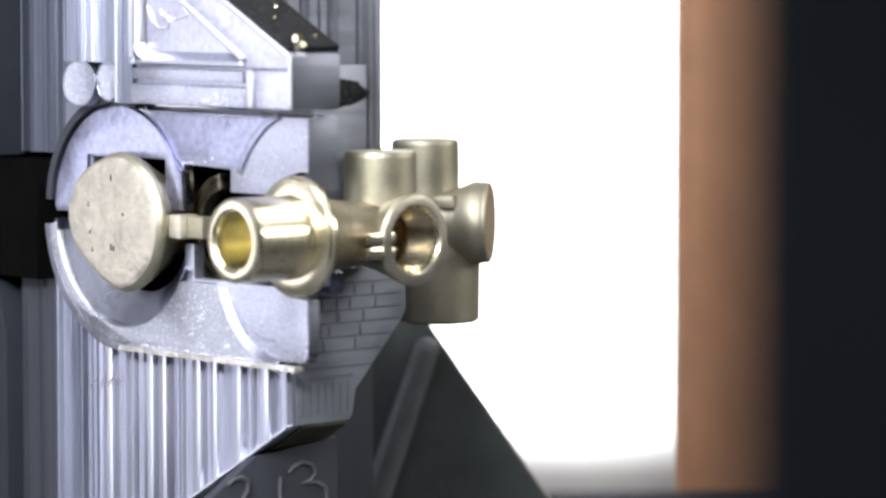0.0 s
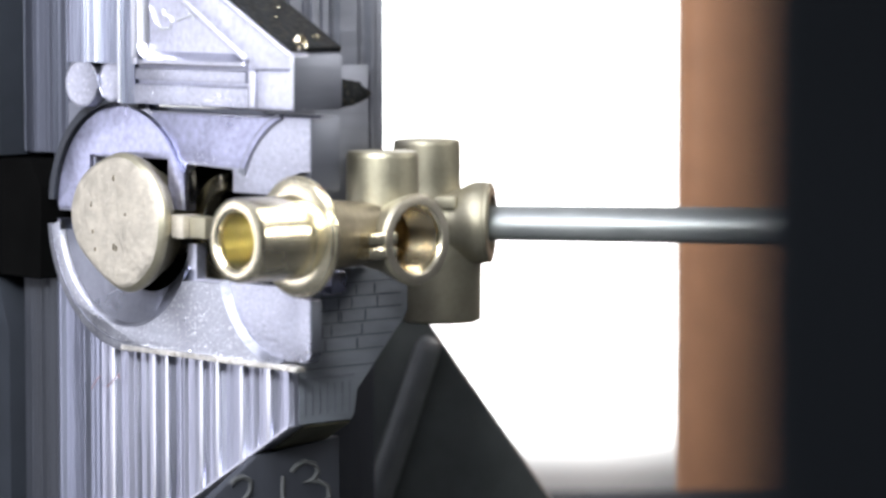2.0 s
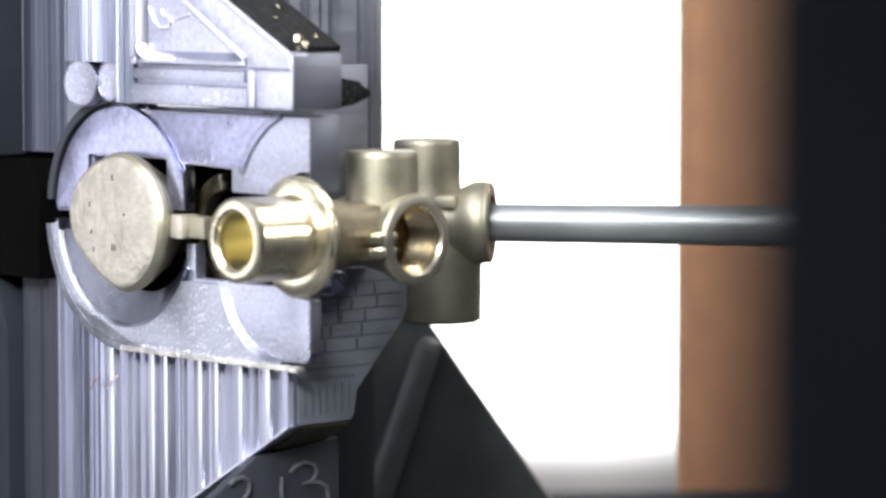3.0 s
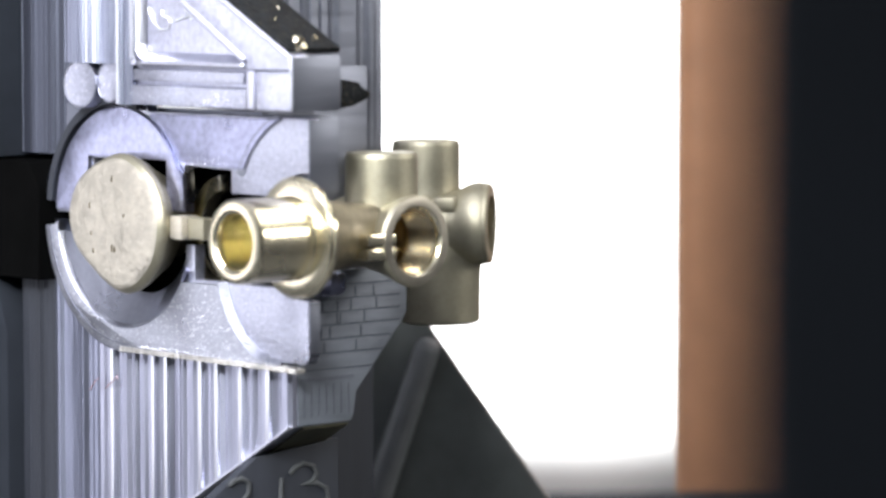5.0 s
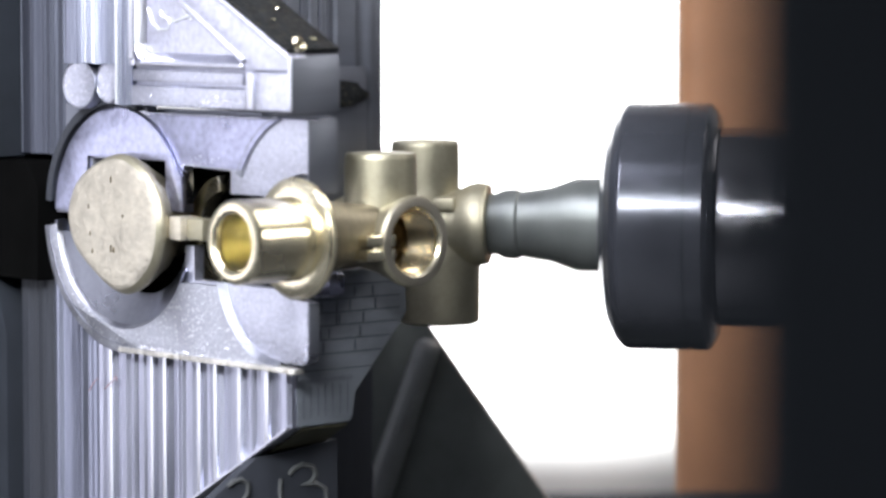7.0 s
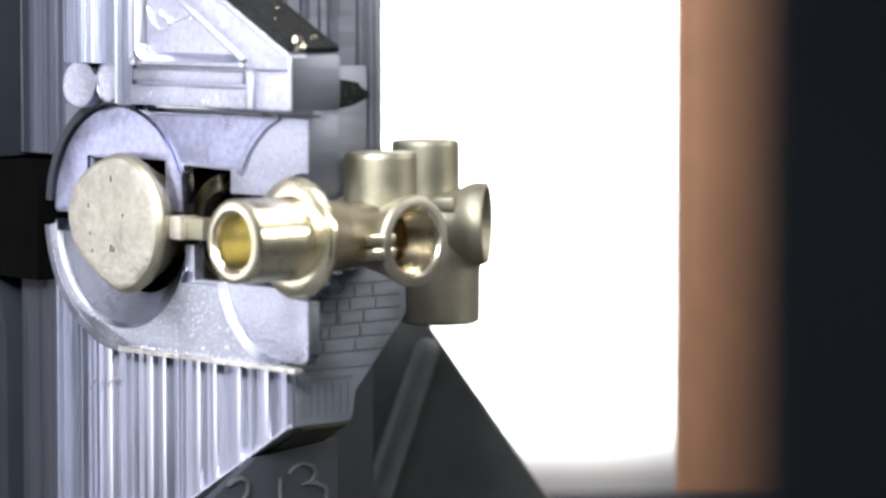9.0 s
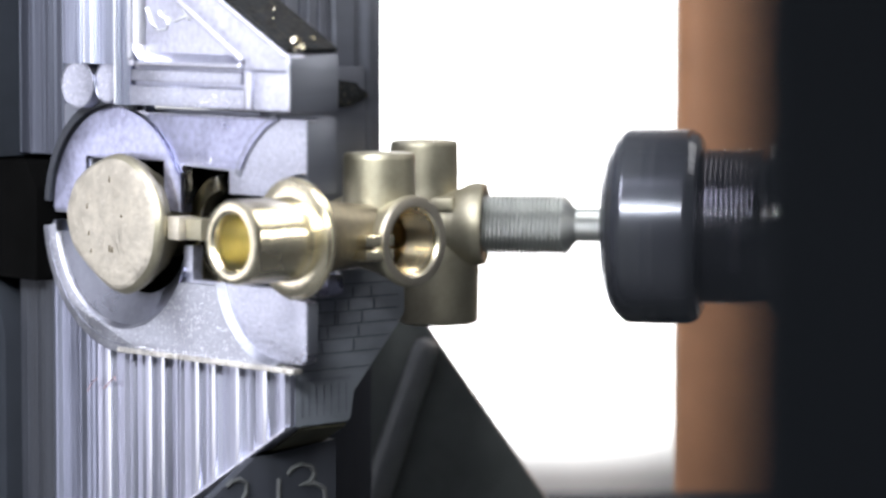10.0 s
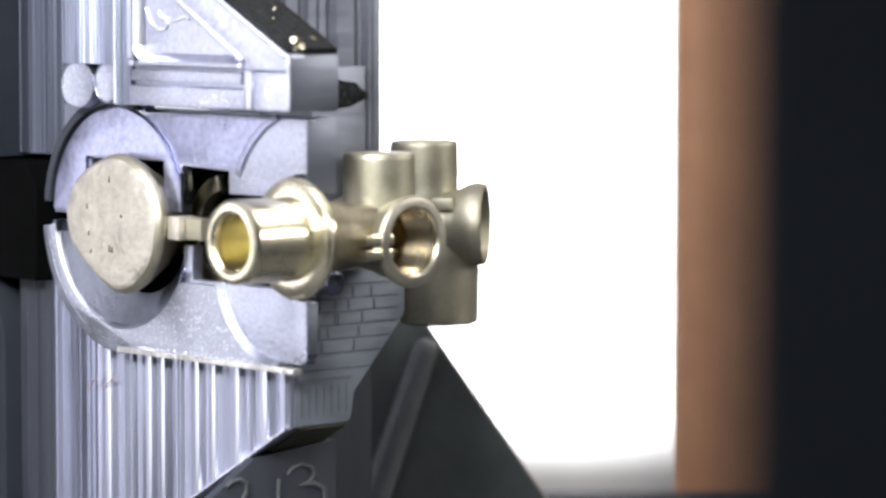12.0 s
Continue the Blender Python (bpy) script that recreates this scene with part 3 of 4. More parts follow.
def fixture_rest():
    post = thing("fixture_post", Matrix.Translation((-0.0129, 0.012, CENTRE.z + 0.0075)) @ Matrix.Rotation(radians(-48), 4, "Z"), "dark grooved steel post behind the jaws", "fixture post")
    wave = ridge_wave(33, 3.4, 0.8)
    part("grooved_plate", ridged(spread(-40, -2.6, 150), wave, lambda u: 75, lambda u: -18, 12), STEEL_SIDE, post, "", 0, Matrix.Rotation(radians(90), 4, "Z"), 20)
    part("edge_strip", box(-14, -1.2, -2.5, 0, -18, 75), STEEL_SIDE, post, "", 0.3)
    part("foot", box(-14, -2, -34, -2, -307, -18.2), PLATE_DARK, post, "", 0.5)
    part("side_plate", box(0.05, 0.9, -24, -6.3, -14, 33.0), STEEL_SIDE, post, "dull milled side plate", 0.2)
    part("bracket", side_prism([(-18, 23.8), (-12, 24.2), (-7.0, 26.0), (-6.8, 27.2), (-8.0, 27.8), (-9.6, 28.6), (-9.9, 29.4), (-12.4, 29.8), (-18, 30.6)], 0.95, 2.6), GRITTY, post, "dark notched bracket", 0.3)
    plate = thing("base_plate", FIX, "dark steel base plate with chalk numbers", "fixture plate")
    lean = Matrix.Identity(4)
    lean[0][1], lean[0][3] = 0.176, 3.5      # the plate stands at a slight angle to the jaws
    part("plate", side_prism([(1, -43.2), (19.7, -40.6), (19.7, -110), (-19, -110), (-19, -58.4)], -2.4, 0), PLATE_DARK, plate, "", 0.25, lean)

    def stroke(pts):
        cu = bpy.data.curves.new("digit", "CURVE")
        cu.dimensions, cu.bevel_depth, cu.bevel_resolution = "3D", 0.00055, 1
        sp = cu.splines.new("POLY")
        sp.points.add(len(pts) - 1)
        for q, (u, z) in zip(sp.points, pts):
            q.co = ((3.55 + 0.176 * u) * MM, u * MM, z * MM, 1)
        ob = new("digit", cu)
        ob.data.materials.append(CHALK)
        ob.parent = plate
        ob["label"] = "grey chalk digit"
    stroke([(-5.4, -48.6), (-4.2, -47.6), (-2.4, -47.2), (-0.8, -48.2), (-0.9, -50.2), (-3.2, -53.0), (-5.4, -54.6), (-0.4, -54.8)])
    stroke([(6.6, -47.8), (6.4, -50.0), (6.7, -55.4)])
    stroke([(8.4, -47.2), (9.6, -45.9), (11.6, -45.2), (13.8, -45.9), (14.6, -47.5), (13.6, -49.0), (11.4, -49.5), (14.6, -49.4), (16.8, -50.6), (17.2, -52.8), (15.4, -55.0), (12.0, -55.6)])
    base = thing("pedestal", FIX, "dark steel pedestal under the clamping fixture", "pedestal")
    part("block", box(-70, -5, 20, 60, -307, -75.2), BLACKED, base, "", 1)
    # added black block in place of the unlit void left of the jaws
    clamp = thing("dark_side_block", FIX, "black block standing for the dark void beside the jaws", "clamp arm")
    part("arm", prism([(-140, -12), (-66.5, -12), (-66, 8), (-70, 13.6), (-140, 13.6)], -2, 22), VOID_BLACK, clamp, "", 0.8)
    part("upper_cheek", box(-140, -79.6, -3, 20, 14, 75), DOOR_DARK, clamp, "", 0.6)
    part("lower_cheek", prism([(-140, -12.4), (-84, -12.4), (-79.6, -24), (-79.6, -75), (-140, -75)], -1, 20), DOOR_DARK, clamp, "", 0.6)
    guard = thing("gusset_guard", pose(-0.0014, 0.055, 0.0), "dark painted triangular guard behind the fixture", "guard plate")
    zc = CENTRE.z / MM
    part("front_plate", prism([(-3.2, zc - 21), (-6.5, zc - 20.5), (-60, zc - 20.5), (-60, 2), (187, 2)] [::-1], 3, 10), GUARD, guard, "", 0.8)
    part("rib", lathe([(0, 0), (0.3, 1.4), (1.2, 2.5), (3, 3.0), (60, 3.6), (150, 4.6), (150, 0)], 40), RIB, guard, "raised rounded rib", 0,
         shift(-1.6, 2.6, zc - 25.5) @ Matrix.Rotation(radians(90 + 18.6), 4, "Y"))


upper_jaw()
lower_jaw()
fixture_rest()

# ---- brass work pieces ----


def blank():
    ob = thing("brass_blank", FIX @ pose(-0.0368, 0, 0.0020, 0, 0, -3), "pale forged brass blank with a rough flat face", "brass blank")
    bm = lathe([(-5.15, 0), (-5.1, 4), (-5.25, 8), (-5.2, 11.5), (-5.0, 13.6), (-4.6, 14.4)], 96, True, 0.02)
    skirt = lathe([(-4.6, 14.4), (-4.0, 15.1), (-3.2, 15.5), (-2.4, 15.3), (-0.6, 14.4), (2, 12.6), (4, 11.5), (4, 0)], 96, True, 0.02)
    bm.transform(Matrix.Rotation(radians(90), 4, "Z"))
    skirt.transform(Matrix.Rotation(radians(90), 4, "Z"))
    for v in list(bm.verts) + list(skirt.verts):      # a lumpy outline, wider than high
        a = math.atan2(v.co.z, v.co.x)
        f = 1 + 0.081 * math.cos(a) + 0.029 * math.sin(a) + 0.109 * math.cos(2 * a) - 0.025 * math.sin(2 * a) - 0.039 * math.cos(3 * a) + 0.019 * math.sin(3 * a) + 0.012 * math.cos(4 * a)
        v.co.x, v.co.z = v.co.x * f, v.co.z * f
        v.co.y += 0.12 * noise.noise((v.co.x * 0.25, v.co.z * 0.25, 3.0))
    part("head", bm, BRASS_PALE, ob, "rough forged face", 0, None, 50)
    part("rim", skirt, BRASS_CAST, ob, "olive rounded rim", 0, None, 60)
    rng = random.Random(3)      # small dents and nicks on the face
    for _ in range(7):
        x, z, w = rng.uniform(-12, 9), rng.uniform(-7, 11), rng.uniform(0.12, 0.3)
        part("nick", prism([(x, z), (x + w, z + 0.1), (x + w * 0.7, z + rng.uniform(0.5, 1.6)), (x - w * 0.2, z + 0.4)], -5.42, -5.0), BRASS_DARK, ob, "dark nick")
    part("stem", lathe([(4.02, 0), (4.02, 7.5), (11.6, 7.5), (11.6, 0)], 40), BRASS_CAST, ob, "", 0, Matrix.Rotation(radians(90), 4, "Z"))
    part("flash", box(17.4, 21.6, -2, 3, -2.4, 2.4), BRASS_PALE, ob, "square flash stub", 0.5)
    part("flash", box(21.8, 27.4, -0.6, 3, -2.2, 2.2), BRASS_CAST, ob, "square flash stub", 0.5)


def fitting_front():
    ob = thing("brass_fitting", Matrix.Translation((-0.01063, -0.075, CENTRE.z + 0.00954)), "machined brass branch fitting held in the jaws", "brass fitting", "brass fittings in the fixture")
    k = Matrix.Scale(0.964, 4)
    # tube along the jaw's normal
    along = k @ Matrix.Rotation(radians(180 + 42), 4, "Z")
    part("tube", lathe([(26.6, 8.7), (27.6, 8.75), (28.0, 8.5), (40.9, 8.6), (41.7, 8.2), (42, 7.5), (42, 6.6), (41.4, 5.8), (40.6, 5.5), (28, 5.5), (28, 0)], 64), BRASS_CUT, ob, "shiny turned tube", 0, along)
    part("bore_lining", lathe([(40.5, 5.48), (28.1, 5.46), (28.1, 5.3), (40.4, 5.4)], 64), BRASS_BORE, ob, "", 0, along)
    part("flange", lathe([(24.0, 0), (24.0, 10.2), (24.3, 11.9), (24.8, 12.4), (25.5, 12.5), (25.7, 12.0), (25.9, 12.1), (26.3, 11.8), (26.7, 10.6), (27.0, 9.4), (27.0, 8.0)], 96), BRASS_CUT, ob, "turned flange ring", 0, along)
    ring = [(-12 + x, z) for x, z in arc(0, 0, 12.4, 100, 262, 24) + arc(0, 0, 8.8, 262, 100, 24)]
    part("collar", prism(ring, 0, 3.4), BRASS_CUT, ob, "half ring behind the tube", 0.8, shift(-30.13, 0.23, -1.99) @ Matrix.Rotation(radians(-48), 4, "Z") @ shift(0, 6, 0.6))
    part("body", lathe([(23.98, 0), (23.98, 9.6), (21.5, 8.4), (16, 7.2), (10, 6.6), (5.5, 6.2), (5.5, 0)], 48, True, 0.03), BRASS_STAIN_SHADE, ob, "", 0, along)
    up = k @ shift(-2, 1.5, 0) @ UPRIGHT
    part("top_boss", lathe([(4.4, 0), (4.4, 7.0), (5.2, 7.6), (7, 7.6), (15.6, 7.5), (16.5, 7.1), (16.6, 6.2), (16.5, 0)], 48, True, 0.015), BRASS_CAST, ob, "closed forged boss", 0, up)
    side = k @ shift(5.5, -7.8, -1.3) @ Matrix.Rotation(radians(-45), 4, "Z")
    part("port", lathe([(-16, 6.0), (-9, 7.2), (-5, 8.3), (-2.2, 9.2), (-0.8, 9.5), (-0.2, 9.3), (-0.2, 7.2), (-0.4, 7.1)], 64, True, 0.012), BRASS_CAST, ob, "port with a turned face", 0, side)
    part("port_rim", lathe([(-0.3, 9.2), (0.0, 9.1), (0.1, 8.7), (0.1, 7.35), (-0.1, 7.1), (-0.3, 7.1)], 64), BRASS_FACE, ob, "turned flat rim", 0, side)
    part("counterbore", lathe([(-0.1, 7.15), (-0.6, 6.75), (-1.2, 6.7), (-1.3, 6.5)], 64), BRASS_CUT, ob, "bright counterbore", 0, side)
    turns = [p for i in range(8) for p in ((-1.35 - i * 0.95, 6.52), (-1.85 - i * 0.95, 5.95))]
    part("thread", lathe([(-1.3, 6.5)] + turns + [(-9.0, 6.2), (-9.1, 5.2), (-15, 5.1), (-15.4, 4.6), (-17, 0)], 64), BRASS_THREAD, ob, "cut internal thread", 0, side)
    for z0, z1 in ((-2.9, -0.45), (0.0, 2.5)):
        part("lug", box(-5.0, 3.0, -4.2, 3.6, z0, z1), BRASS_CUT, ob, "small bright square lug", 0.5, k @ shift(-3.25, -12.1, -1.9) @ Matrix.Rotation(radians(-48), 4, "Z"))


TOOL_YAW = radians(-9)
PORT_AXIS = Matrix.Translation((0.0, 0.0, CENTRE.z + 0.0060)) @ Matrix.Rotation(TOOL_YAW, 4, "Z")


def fitting_rear():
    ob = thing("brass_fitting", PORT_AXIS, "forged brass branch fitting being drilled and tapped", "brass fitting", "brass fittings in the fixture")
    part("top_boss", lathe([(0, 0), (0, 8.4), (4, 7.9), (8, 7.6), (17.2, 7.5), (18.0, 7.2), (18.3, 6.4), (18.3, 0)], 48, True, 0.015), BRASS_CAST, ob, "closed forged boss", 0, shift(-4.5, 3, 0) @ UPRIGHT)
    part("bottom_boss", lathe([(-22.4, 0), (-22.4, 7.8), (-21.8, 8.8), (-10, 9.0), (0, 9.2), (4, 8.0), (6, 0)], 48, True, 0.012), BRASS_CAST, ob, "wide forged boss", 0, shift(-1.25, 3, 0) @ UPRIGHT)
    part("port", lathe([(-4, 6.9), (1.6, 7.0), (3.4, 7.5), (5.0, 8.3), (6.4, 8.95), (7.6, 9.15), (9.2, 9.1), (9.7, 8.9), (9.8, 8.0), (9.6, 7.6), (7.7, 6.3), (-10, 6.3)], 64, True, 0.01), BRASS_CAST, ob, "thick port ring")
    part("bore", lathe([(7.7, 6.29)] + [p for i in range(12) for p in ((7.2 - i, 6.28), (6.7 - i, 5.7))] + [(-10, 5.7)], 48), BRASS_BORE, ob, "cut internal thread")
    part("lug", box(-2.2, 2.4, -7.6, -3, -1.2, 1.6), BRASS_CAST, ob, "small square lug", 0.5, shift(1.2, 0, 4.6))
    face = part("port_face", lathe([(8.4, 8.2), (9.4, 8.75), (9.9, 8.95), (10.25, 8.95), (10.55, 8.7), (10.7, 7.9), (10.7, 6.25), (8.4, 6.32)], 64, True, 0.01), BRASS_CAST, ob, "forged face, cut back by the form tool")
    core = part("bore_core", lathe([(-4, 0), (-4, 5.6), (10.4, 6.2), (10.65, 5.8), (10.75, 0)], 48), BRASS_CAST, ob, "solid core, drilled away")
    return face, core


blank()
fitting_front()
PORT_FACE, BORE_CORE = fitting_rear()


def scratches():
    """Scribed marks on the recessed plate of the upper jaw."""
    mark = thing("scribed_mark", FIX, "bright scribed letter-like mark in the recess", "scribed mark")

    def line(pts, r, owner=mark, ink=BRIGHT, depth=-4.22):
        cu = bpy.data.curves.new("stroke", "CURVE")
        cu.dimensions, cu.bevel_depth, cu.bevel_resolution = "3D", r * MM, 1
        sp = cu.splines.new("POLY")
        sp.points.add(len(pts) - 1)
        for q, (u, z) in zip(sp.points, pts):
            q.co = (u * MM, depth * MM, z * MM, 1)
        ob = new("stroke", cu)
        ob.data.materials.append(ink)
        ob.parent = owner
    line([(-24.2, 46.6), (-22.5, 43.6), (-20.4, 42.2), (-17.6, 42.4), (-16.8, 43.6), (-17.6, 44.6), (-19.6, 45.0), (-19.8, 46.2)], 0.35)
    line([(-15.2, 44.0), (-11, 45.0), (-6.4, 45.2)], 0.3)
    line([(-12.4, 46.4), (-9.8, 44.2)], 0.25)

    red = thing("marker_stroke", FIX, "faint red marker stroke on the ridged steel", "marker stroke")
    line([(-51.6, -34.4), (-49.6, -32.2), (-48.4, -31.6)], 0.16, red, RED_MARK, 0.5)
    line([(-46.2, -33.6), (-44.4, -32.4), (-42.2, -30.6), (-41.8, -31.4)], 0.16, red, RED_MARK, 0.5)


def chip_mesh(rng, size):
    """A curled sliver of brass."""
    bm = bmesh.new()
    prev = None
    turns, r = rng.uniform(0.5, 1.1), size * 0.5
    for i in range(9):
        a = turns * 2 * math.pi * i / 8
        c = Vector((r * math.cos(a), i * size * 0.06, r * math.sin(a)))
        out = Vector((math.cos(a), 0, math.sin(a)))
        ring = [bm.verts.new(c + out * p + Vector((0, q, 0))) for p, q in ((0, 0), (size * 0.09, 0.0), (size * 0.09, size * 0.3), (0, size * 0.3))]
        if prev:
            for k in range(4):
                bm.faces.new((prev[k], prev[(k + 1) % 4], ring[(k + 1) % 4], ring[k]))
        else:
            bm.faces.new(ring)
        prev = ring
    bm.faces.new(prev[::-1])
    return bm


FLYING = []


def swarf():
    rng = random.Random(5)
    for u, z, d, size in ((22.6, 39.9, -4.4, 2.6), (20.4, 40.9, 2, 0.9), (12, 44.6, -1, 0.7), (8, 46.6, 3, 0.8)):
        ob = thing("brass_chip", FIX @ pose(u * MM, d * MM, z * MM, rng.uniform(0, 90), rng.uniform(0, 90), 0), "small curled brass chip lying on the jaw", "metal chip", "chips on the jaw")
        part("curl", chip_mesh(rng, size), BRASS_CUT, ob)
    crumbs = bmesh.new()
    for _ in range(260):
        k = rng.random()
        if k < 0.4:
            p = (rng.uniform(-33, 19), rng.uniform(-2.9, -2.4), -23.4 + rng.uniform(-0.2, 0.4))
        elif k < 0.7:
            p = (rng.uniform(-14, 0), -1.62, rng.uniform(-23, -9.5))
        elif k < 0.85:
            p = (rng.uniform(-28, 20), -6.1, rng.uniform(27.5, 31))
        else:
            p = (rng.uniform(-14, 0), -3.05, rng.uniform(15.2, 17))
        r = rng.uniform(0.06, 0.2)
        vs = [crumbs.verts.new(Vector(p) + Vector(o) * r) for o in ((1, 0, 0), (-1, 0.3, 0), (0, 0.2, 1.2), (0, -1, 0))]
        for f in ((0, 1, 2), (0, 2, 3), (1, 3, 2), (0, 3, 1)):
            crumbs.faces.new([vs[i] for i in f])
    ob = part("swarf_crumbs", crumbs, BRIGHT)
    ob.matrix_basis = FIX
    tagged(ob, "tiny bright swarf crumbs stuck on the jaws", "swarf", kind="stuff")
    for k in range(18):
        ob = thing("flying_chip", PORT_AXIS, "small bright chip thrown off by the tool", "metal chip", "chips thrown off by the tools")
        part("curl", chip_mesh(rng, rng.uniform(0.8, 1.9)), BRASS_CUT if k % 3 else BRIGHT, ob)
        FLYING.append(ob)


scratches()
swarf()

# ---- cutting tools ----


def fluted(profile, n_flutes, depth, twist, n=60, width=0.5):
    """A turned shape with flutes cut into it; profile rows are (x, r)."""
    bm = bmesh.new()
    rings = []
    for x, r in profile:
        ring = []
        for i in range(n):
            a = 2 * math.pi * i / n
            f = ((a + twist * x) * n_flutes / (2 * math.pi)) % 1.0
            cut = max(0.0, 1 - abs(f - 0.5) / (width / 2)) ** 0.6
            k = max(0.05, r * (1 - depth * cut))
            ring.append(bm.verts.new((x, k * math.cos(a), k * math.sin(a))))
        rings.append(ring)
    for p, q in zip(rings, rings[1:]):
        for i in range(n):
            j = (i + 1) % n
            bm.faces.new((p[i], q[i], q[j], p[j]))
    bm.faces.new(rings[0]), bm.faces.new(rings[-1][::-1])
    return bm


def chuck(tool, x, scale_r, r_thread, r_body, slots):
    """Collet nut, its thread and the holder behind; x is the nut's front."""
    R = scale_r
    front = [(x + 1.0, 0), (x + 1.0, R * 0.42), (x + 0.2, R * 0.45), (x + 0.4, R * 0.58), (x + 1.1, R * 0.72), (x + 2.3, R * 0.84), (x + 3.8, R * 0.935), (x + 5.2, R * 0.985), (x + 6.0, R)]
    back = [(x + 19.2, R), (x + 20.0, R * 0.99), (x + 21.4, R * 0.95), (x + 22.2, R * 0.88)] if slots else [(x + 19.6, R), (x + 19.7, R * 0.985), (x + 20.1, R * 0.985), (x + 20.2, R), (x + 23.6, R), (x + 24.6, R * 0.97), (x + 25.6, R * 0.90), (x + 26.0, R * 0.82)]
    end = back[-1][0]
    spin = part("nut", lathe(front + back + [(end + 0.1, r_thread * 0.8)], 96), NUT_BLACK, tool, "black oxide collet nut")
    if slots:
        for i in range(6):
            cut = [(x + 4.6, R * 0.97), (x + 6.0, R + 0.1), (x + 10.4, R + 0.1), (x + 10.4, R * 0.8), (x + 4.6, R * 0.8)]
            part("slot", prism(cut, -2.0, 2.0), BRIGHT if i == 0 else BLACKED, spin, "bright spanner slot" if i == 0 else "dark spanner slot", 0.5, Matrix.Rotation(radians(83 + 60 * i), 4, "X"))
            edge = arc(x + 10.2, 0, 2.8, 80, -80, 12) + arc(x + 10.2, 0, 2.1, -80, 80, 12)
            part("slot_edge", prism(edge, -R - 0.14, -R * 0.85), BLACKED, spin, "", 0, Matrix.Rotation(radians(-7 + 60 * i), 4, "X"))
    rows = [(end + 0.2, 0.5)]
    for i in range(12):
        rows += [(end + 0.3 + i * 1.1, r_thread), (end + 0.85 + i * 1.1, r_thread - (0.8 if slots else 0.12))]
    rows += [(end + 13.6, r_thread - 1), (end + 14.6, r_thread - 1), (end + 14.9, r_body - 1.2), (end + 16, r_body), (x + 90, r_body), (x + 92, r_body + 6), (x + 130, r_body + 6), (x + 130, 0.5)]
    part("holder", lathe(rows, 96), THREAD_DARK, tool, "threaded steel collet holder")


SPUN = []


def tool_empty(name, label):
    return thing(name, PORT_AXIS, label, "cutting tool", "tools of the machine")


def drill():
    t = tool_empty("drill_tool", "straight-fluted grey carbide drill in its holder")
    prof = [(0, 0.6), (0.8, 0.9), (1.2, 1.4), (4.6, 2.9), (7.6, 4.0)] + [(x, 4.2 + x * 0.003) for x in range(9, 112, 6)]
    bit = part("drill_bit", fluted(prof, 2, 0.16, 0.0, 72, 0.8), CARBIDE, t, "grey carbide drill with two straight flutes")
    part("shank", lathe([(111.5, 0), (111.5, 4.6), (112, 5.0), (125, 5.0), (125, 0)], 48), CARBIDE, bit)
    chuck(t, 118, 21, 17.2, 18.7, False)
    SPUN.append((bit, 0.95, 3.95))
    return t


def form_tool():
    t = tool_empty("form_cutter", "stepped grey form cutter in a large collet chuck")
    prof = [(0, 3.6), (0.4, 4.3), (2.6, 5.4), (4.4, 5.6), (5.2, 6.6), (9.0, 6.9), (10.6, 7.7), (13.6, 7.9), (14.2, 7.3), (21, 8.3), (26.8, 10.4), (36, 10.4)]
    bit = part("cutter", fluted(prof, 2, 0.14, 0.0, 72, 0.6), TOOL_GREY, t, "grey stepped cutter")
    chuck(t, 32.5, 27, 21.8, 24, False)
    SPUN.append((bit, 5.9, 8.2))
    return t


def tap():
    t = tool_empty("thread_tap", "grey thread tap in a black collet chuck")
    rows = [(0.0, 4.8)]
    for i in range(22):
        r = 6.2 + min(0.8, i * 0.16)
        rows += [(0.2 + i * 0.95, r - 0.8), (0.62 + i * 0.95, r + 0.1), (0.78 + i * 0.95, r + 0.1)]
    rows += [(21.2, 6.6), (21.6, 6.3), (23.0, 4.4), (23.6, 3.8), (34, 3.8)]
    bit = part("tap_thread", fluted(rows, 4, 0.34, 0.0, 96, 0.6), TAP_GREY, t, "grey tap with four straight flutes")
    chuck(t, 29.4, 21.3, 17.2, 18.8, True)
    SPUN.append((t, 9.3, 11.6))
    return t


def spindle():
    """The head behind the tools; it stands between them and the light on the cabin wall."""
    t = thing("spindle_head", PORT_AXIS, "dark grey round spindle head that carries the tools", "spindle head")
    part("nose", lathe([(0.5, 0), (0.5, 42), (4, 46), (24, 52), (24, 0)], 48), BLACKED, t)
    part("housing", lathe([(24.1, 0), (24.1, 96), (34, 110), (358, 110), (366, 100), (366, 0)], 64), CABIN_DARK, t)
    return t


DRILL, FORM, TAP, SPINDLE = drill(), form_tool(), tap(), spindle()


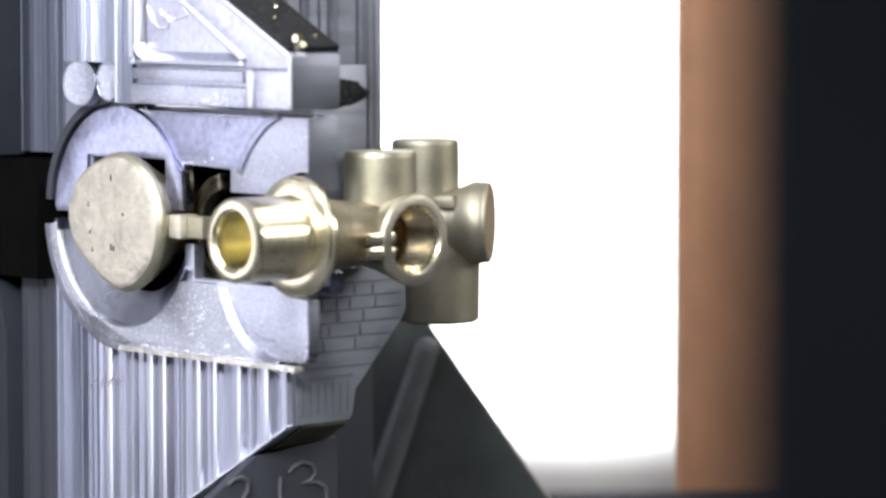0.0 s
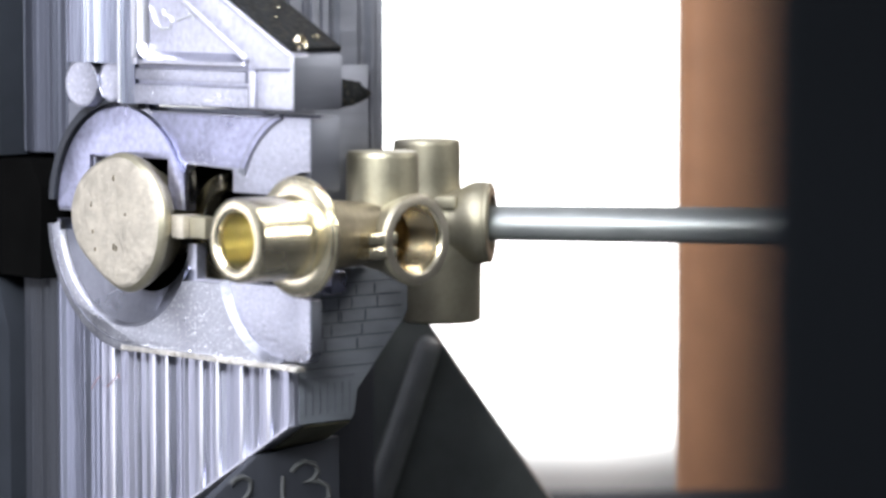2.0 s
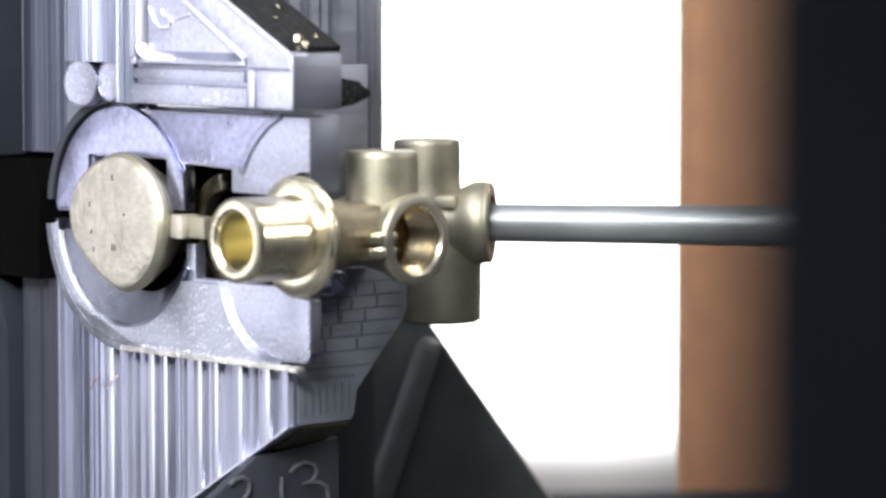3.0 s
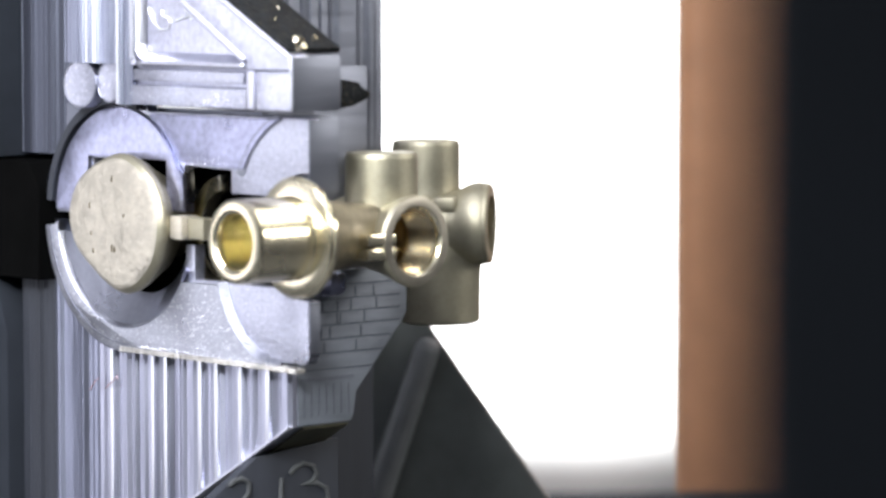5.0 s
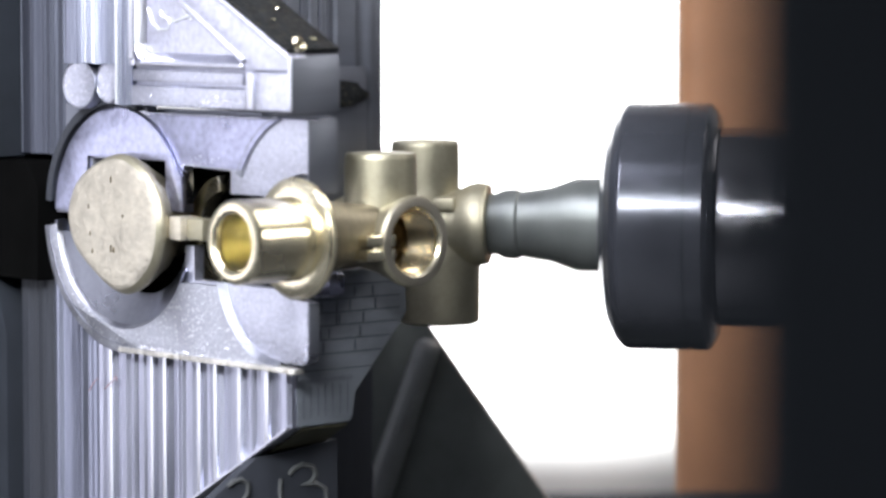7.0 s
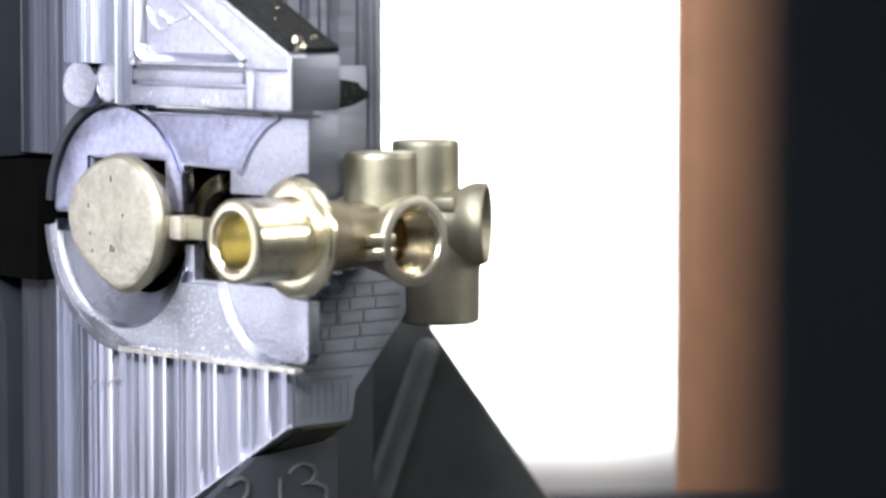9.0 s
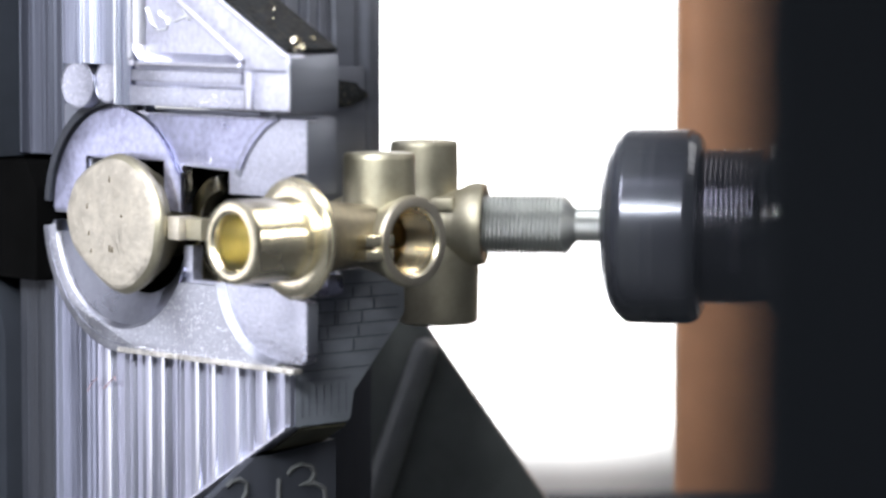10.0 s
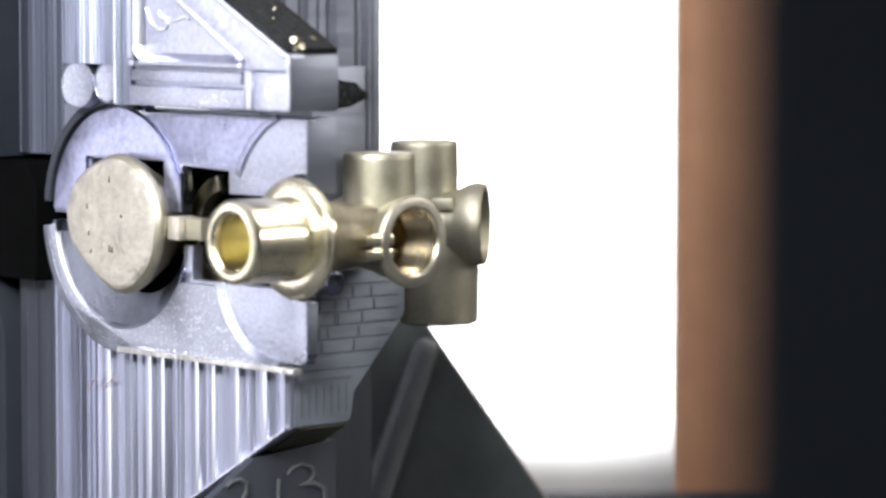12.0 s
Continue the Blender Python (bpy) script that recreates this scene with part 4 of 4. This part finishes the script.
def motions():
    def tool_pose(x, rise, spin=0.0):
        """x: the tip along the port's axis; rise over that axis, both in millimetres."""
        return PORT_AXIS @ Matrix.Translation((x * MM, 0, rise * MM)) @ Matrix.Rotation(radians(spin), 4, "X")
    walk(DRILL, [(t, tool_pose(x, r - 0.1)) for t, x, r in (
        (0.0, 60, 190), (0.55, 40, 190), (0.7, 24, 88), (0.8, 18.6, 41.4), (0.9, 12.9, 12.4), (1.0, 11.4, 0.3), (1.1, 10.9, 0), (1.2, 10.2, 0), (1.6, 5.5, 0), (2.4, -4, 0), (3.2, -13, 0),
        (3.6, -16, 0), (3.85, 12.5, 0), (3.95, 13, 14), (4.05, 18, 46), (4.2, 30, 120), (4.4, 60, 190), (4.9, -260, 649), (12.0, -260, 649))])
    walk(FORM, [(t, tool_pose(x, r)) for t, x, r in (
        (0.0, -440, 644), (5.52, -440, 644), (5.7, 30, 160), (5.8, 22, 84), (5.9, 15.5, 42), (6.0, 13.2, 10.4), (6.1, 11.6, 0.4), (6.2, 10.2, 0), (6.3, 9.4, 0), (6.5, 8.2, 0), (6.6, 7.0, 0), (6.8, 5.0, 0), (7.0, 3.1, 0), (7.2, 1.4, 0),
        (7.5, -2.6, 0), (7.8, -3.2, 0), (8.0, 13, 0), (8.1, 14, 14), (8.2, 18, 50), (8.35, 30, 120), (8.5, 60, 190), (8.95, -440, 644), (12.0, -440, 644))])
    stops = ((0.0, 30, 649), (9.0, 30, 649), (9.1, 30, 210), (9.2, 30, 110), (9.3, 27, 74), (9.4, 24.2, 41.8), (9.5, 12.3, 12.6), (9.6, 8.1, 0.3), (9.7, 7.9, 0), (9.8, 7.7, 0), (10.0, 6.4, 0), (10.2, 3.8, 0), (10.3, 1.8, 0), (10.4, 0.7, 0), (10.5, 0.4, 0), (10.6, 0.3, 0), (10.7, 1.0, 0),
             (10.8, 2.8, 0), (10.9, 3.6, 0), (11.0, 5.0, 0), (11.1, 6.0, 0), (11.2, 7.0, 0), (11.3, 7.6, 0), (11.4, 7.7, 0), (11.5, 16.2, 17.2), (11.6, 27, 62), (11.7, 40, 120), (11.82, 40, 260), (11.95, 40, 649), (12.0, 40, 649))
    times, xs = [q[0] for q in stops], [q[1] for q in stops]
    rows = [(t, tool_pose(x, r)) for t, x, r in stops if not 9.74 < t < 11.27]
    rows += [((293 + k) / 30, tool_pose(float(np.interp((293 + k) / 30, times, xs)), 0, 80.0 * k)) for k in range(46)]
    walk(TAP, sorted(rows, key=lambda q: q[0]))
    # the spindle head follows the tool at work and stands aside in between
    aside = (264, 360, 300)
    ways = [(0.0, *aside), (0.3, *aside), (0.6, 280, 170, 60), (0.8, 269, 42, 0), (0.9, 263, 13, 0), (1.0, 262, 0, 0), (3.2, 238, 0, 0), (3.6, 235, 0, 0), (3.85, 263, 0, 0), (4.05, 268, 46, 0), (4.4, 290, 190, 60), (4.8, *aside),
            (5.5, *aside), (5.7, 194, 170, 60), (5.8, 184, 84, 0), (6.0, 176, 11, 0), (6.2, 173, 0, 0), (7.2, 164, 0, 0), (7.8, 160, 0, 0), (8.0, 176, 0, 0), (8.2, 181, 50, 0), (8.5, 222, 190, 60), (8.8, *aside),
            (9.0, *aside), (9.2, 200, 130, 60), (9.4, 185, 42, 0), (9.6, 168, 0, 0), (10.4, 161, 0, 0), (11.4, 168, 0, 0), (11.5, 176, 17, 0), (11.6, 187, 62, 0), (11.8, 200, 190, 60), (12.0, *aside)]
    walk(SPINDLE, [(t, PORT_AXIS @ Matrix.Translation((x * MM, y * MM, r * MM))) for t, x, r, y in ways])
    # the drilled core gives way before the drill, the port's face before the form cutter
    walk(BORE_CORE, [(t, pose(x * MM, 0, 0)) for t, x in ((0, 0), (1.15, 0), (1.6, -5), (2.4, -14.5), (3.2, -23.5), (3.6, -26.5), (12, -26.5))])
    walk(PORT_FACE, [(t, pose(x * MM, 0, 0)) for t, x in ((0, 0), (6.5, 0), (7.2, -0.8), (7.7, -3.4), (12, -3.4))])
    # chips leave the port's mouth and fall
    rng = random.Random(12)
    for i, ob in enumerate(FLYING):
        start = 1.25 + i * 0.17 if i < 13 else 6.35 + (i - 13) * 0.28
        vx, vy, vz = rng.uniform(-0.10, 0.28), rng.uniform(-0.30, 0.05), rng.uniform(-0.4, 0.75)
        origin = PORT_AXIS @ Vector((0.0098, -0.003, -0.002))
        rows, spin = [(0.0, Matrix.Translation(PORT_AXIS @ Vector((-0.012, 0, 0)))), (start - 0.04, Matrix.Translation(PORT_AXIS @ Vector((-0.012, 0, 0))))], 0.0
        for j in range(14):
            t = j / 30
            p = origin + Vector((vx * t, vy * t, vz * t - 4.9 * t * t))
            spin += 70
            rows.append((start + t, Matrix.Translation((p.x, p.y, max(p.z, 0.002))) @ Matrix.Rotation(radians(spin), 4, (1, 0.4, 0.7))))
            if p.z < 0.002:
                break
        rows.append((12.0, rows[-1][1]))
        walk(ob, rows)
    # turning of the drill and the form cutter
    for ob, t0, t1 in SPUN[:2]:
        rows, a, k = [(0.0, pose(0, 0, 0))], 0.0, int(t0 * 30)
        while k <= t1 * 30:
            rows.append((k / 30, pose(0, 0, 0, a)))
            a += 80
            k += 1
        rows.append((12.0, rows[-1][1]))
        walk(ob, rows)


motions()
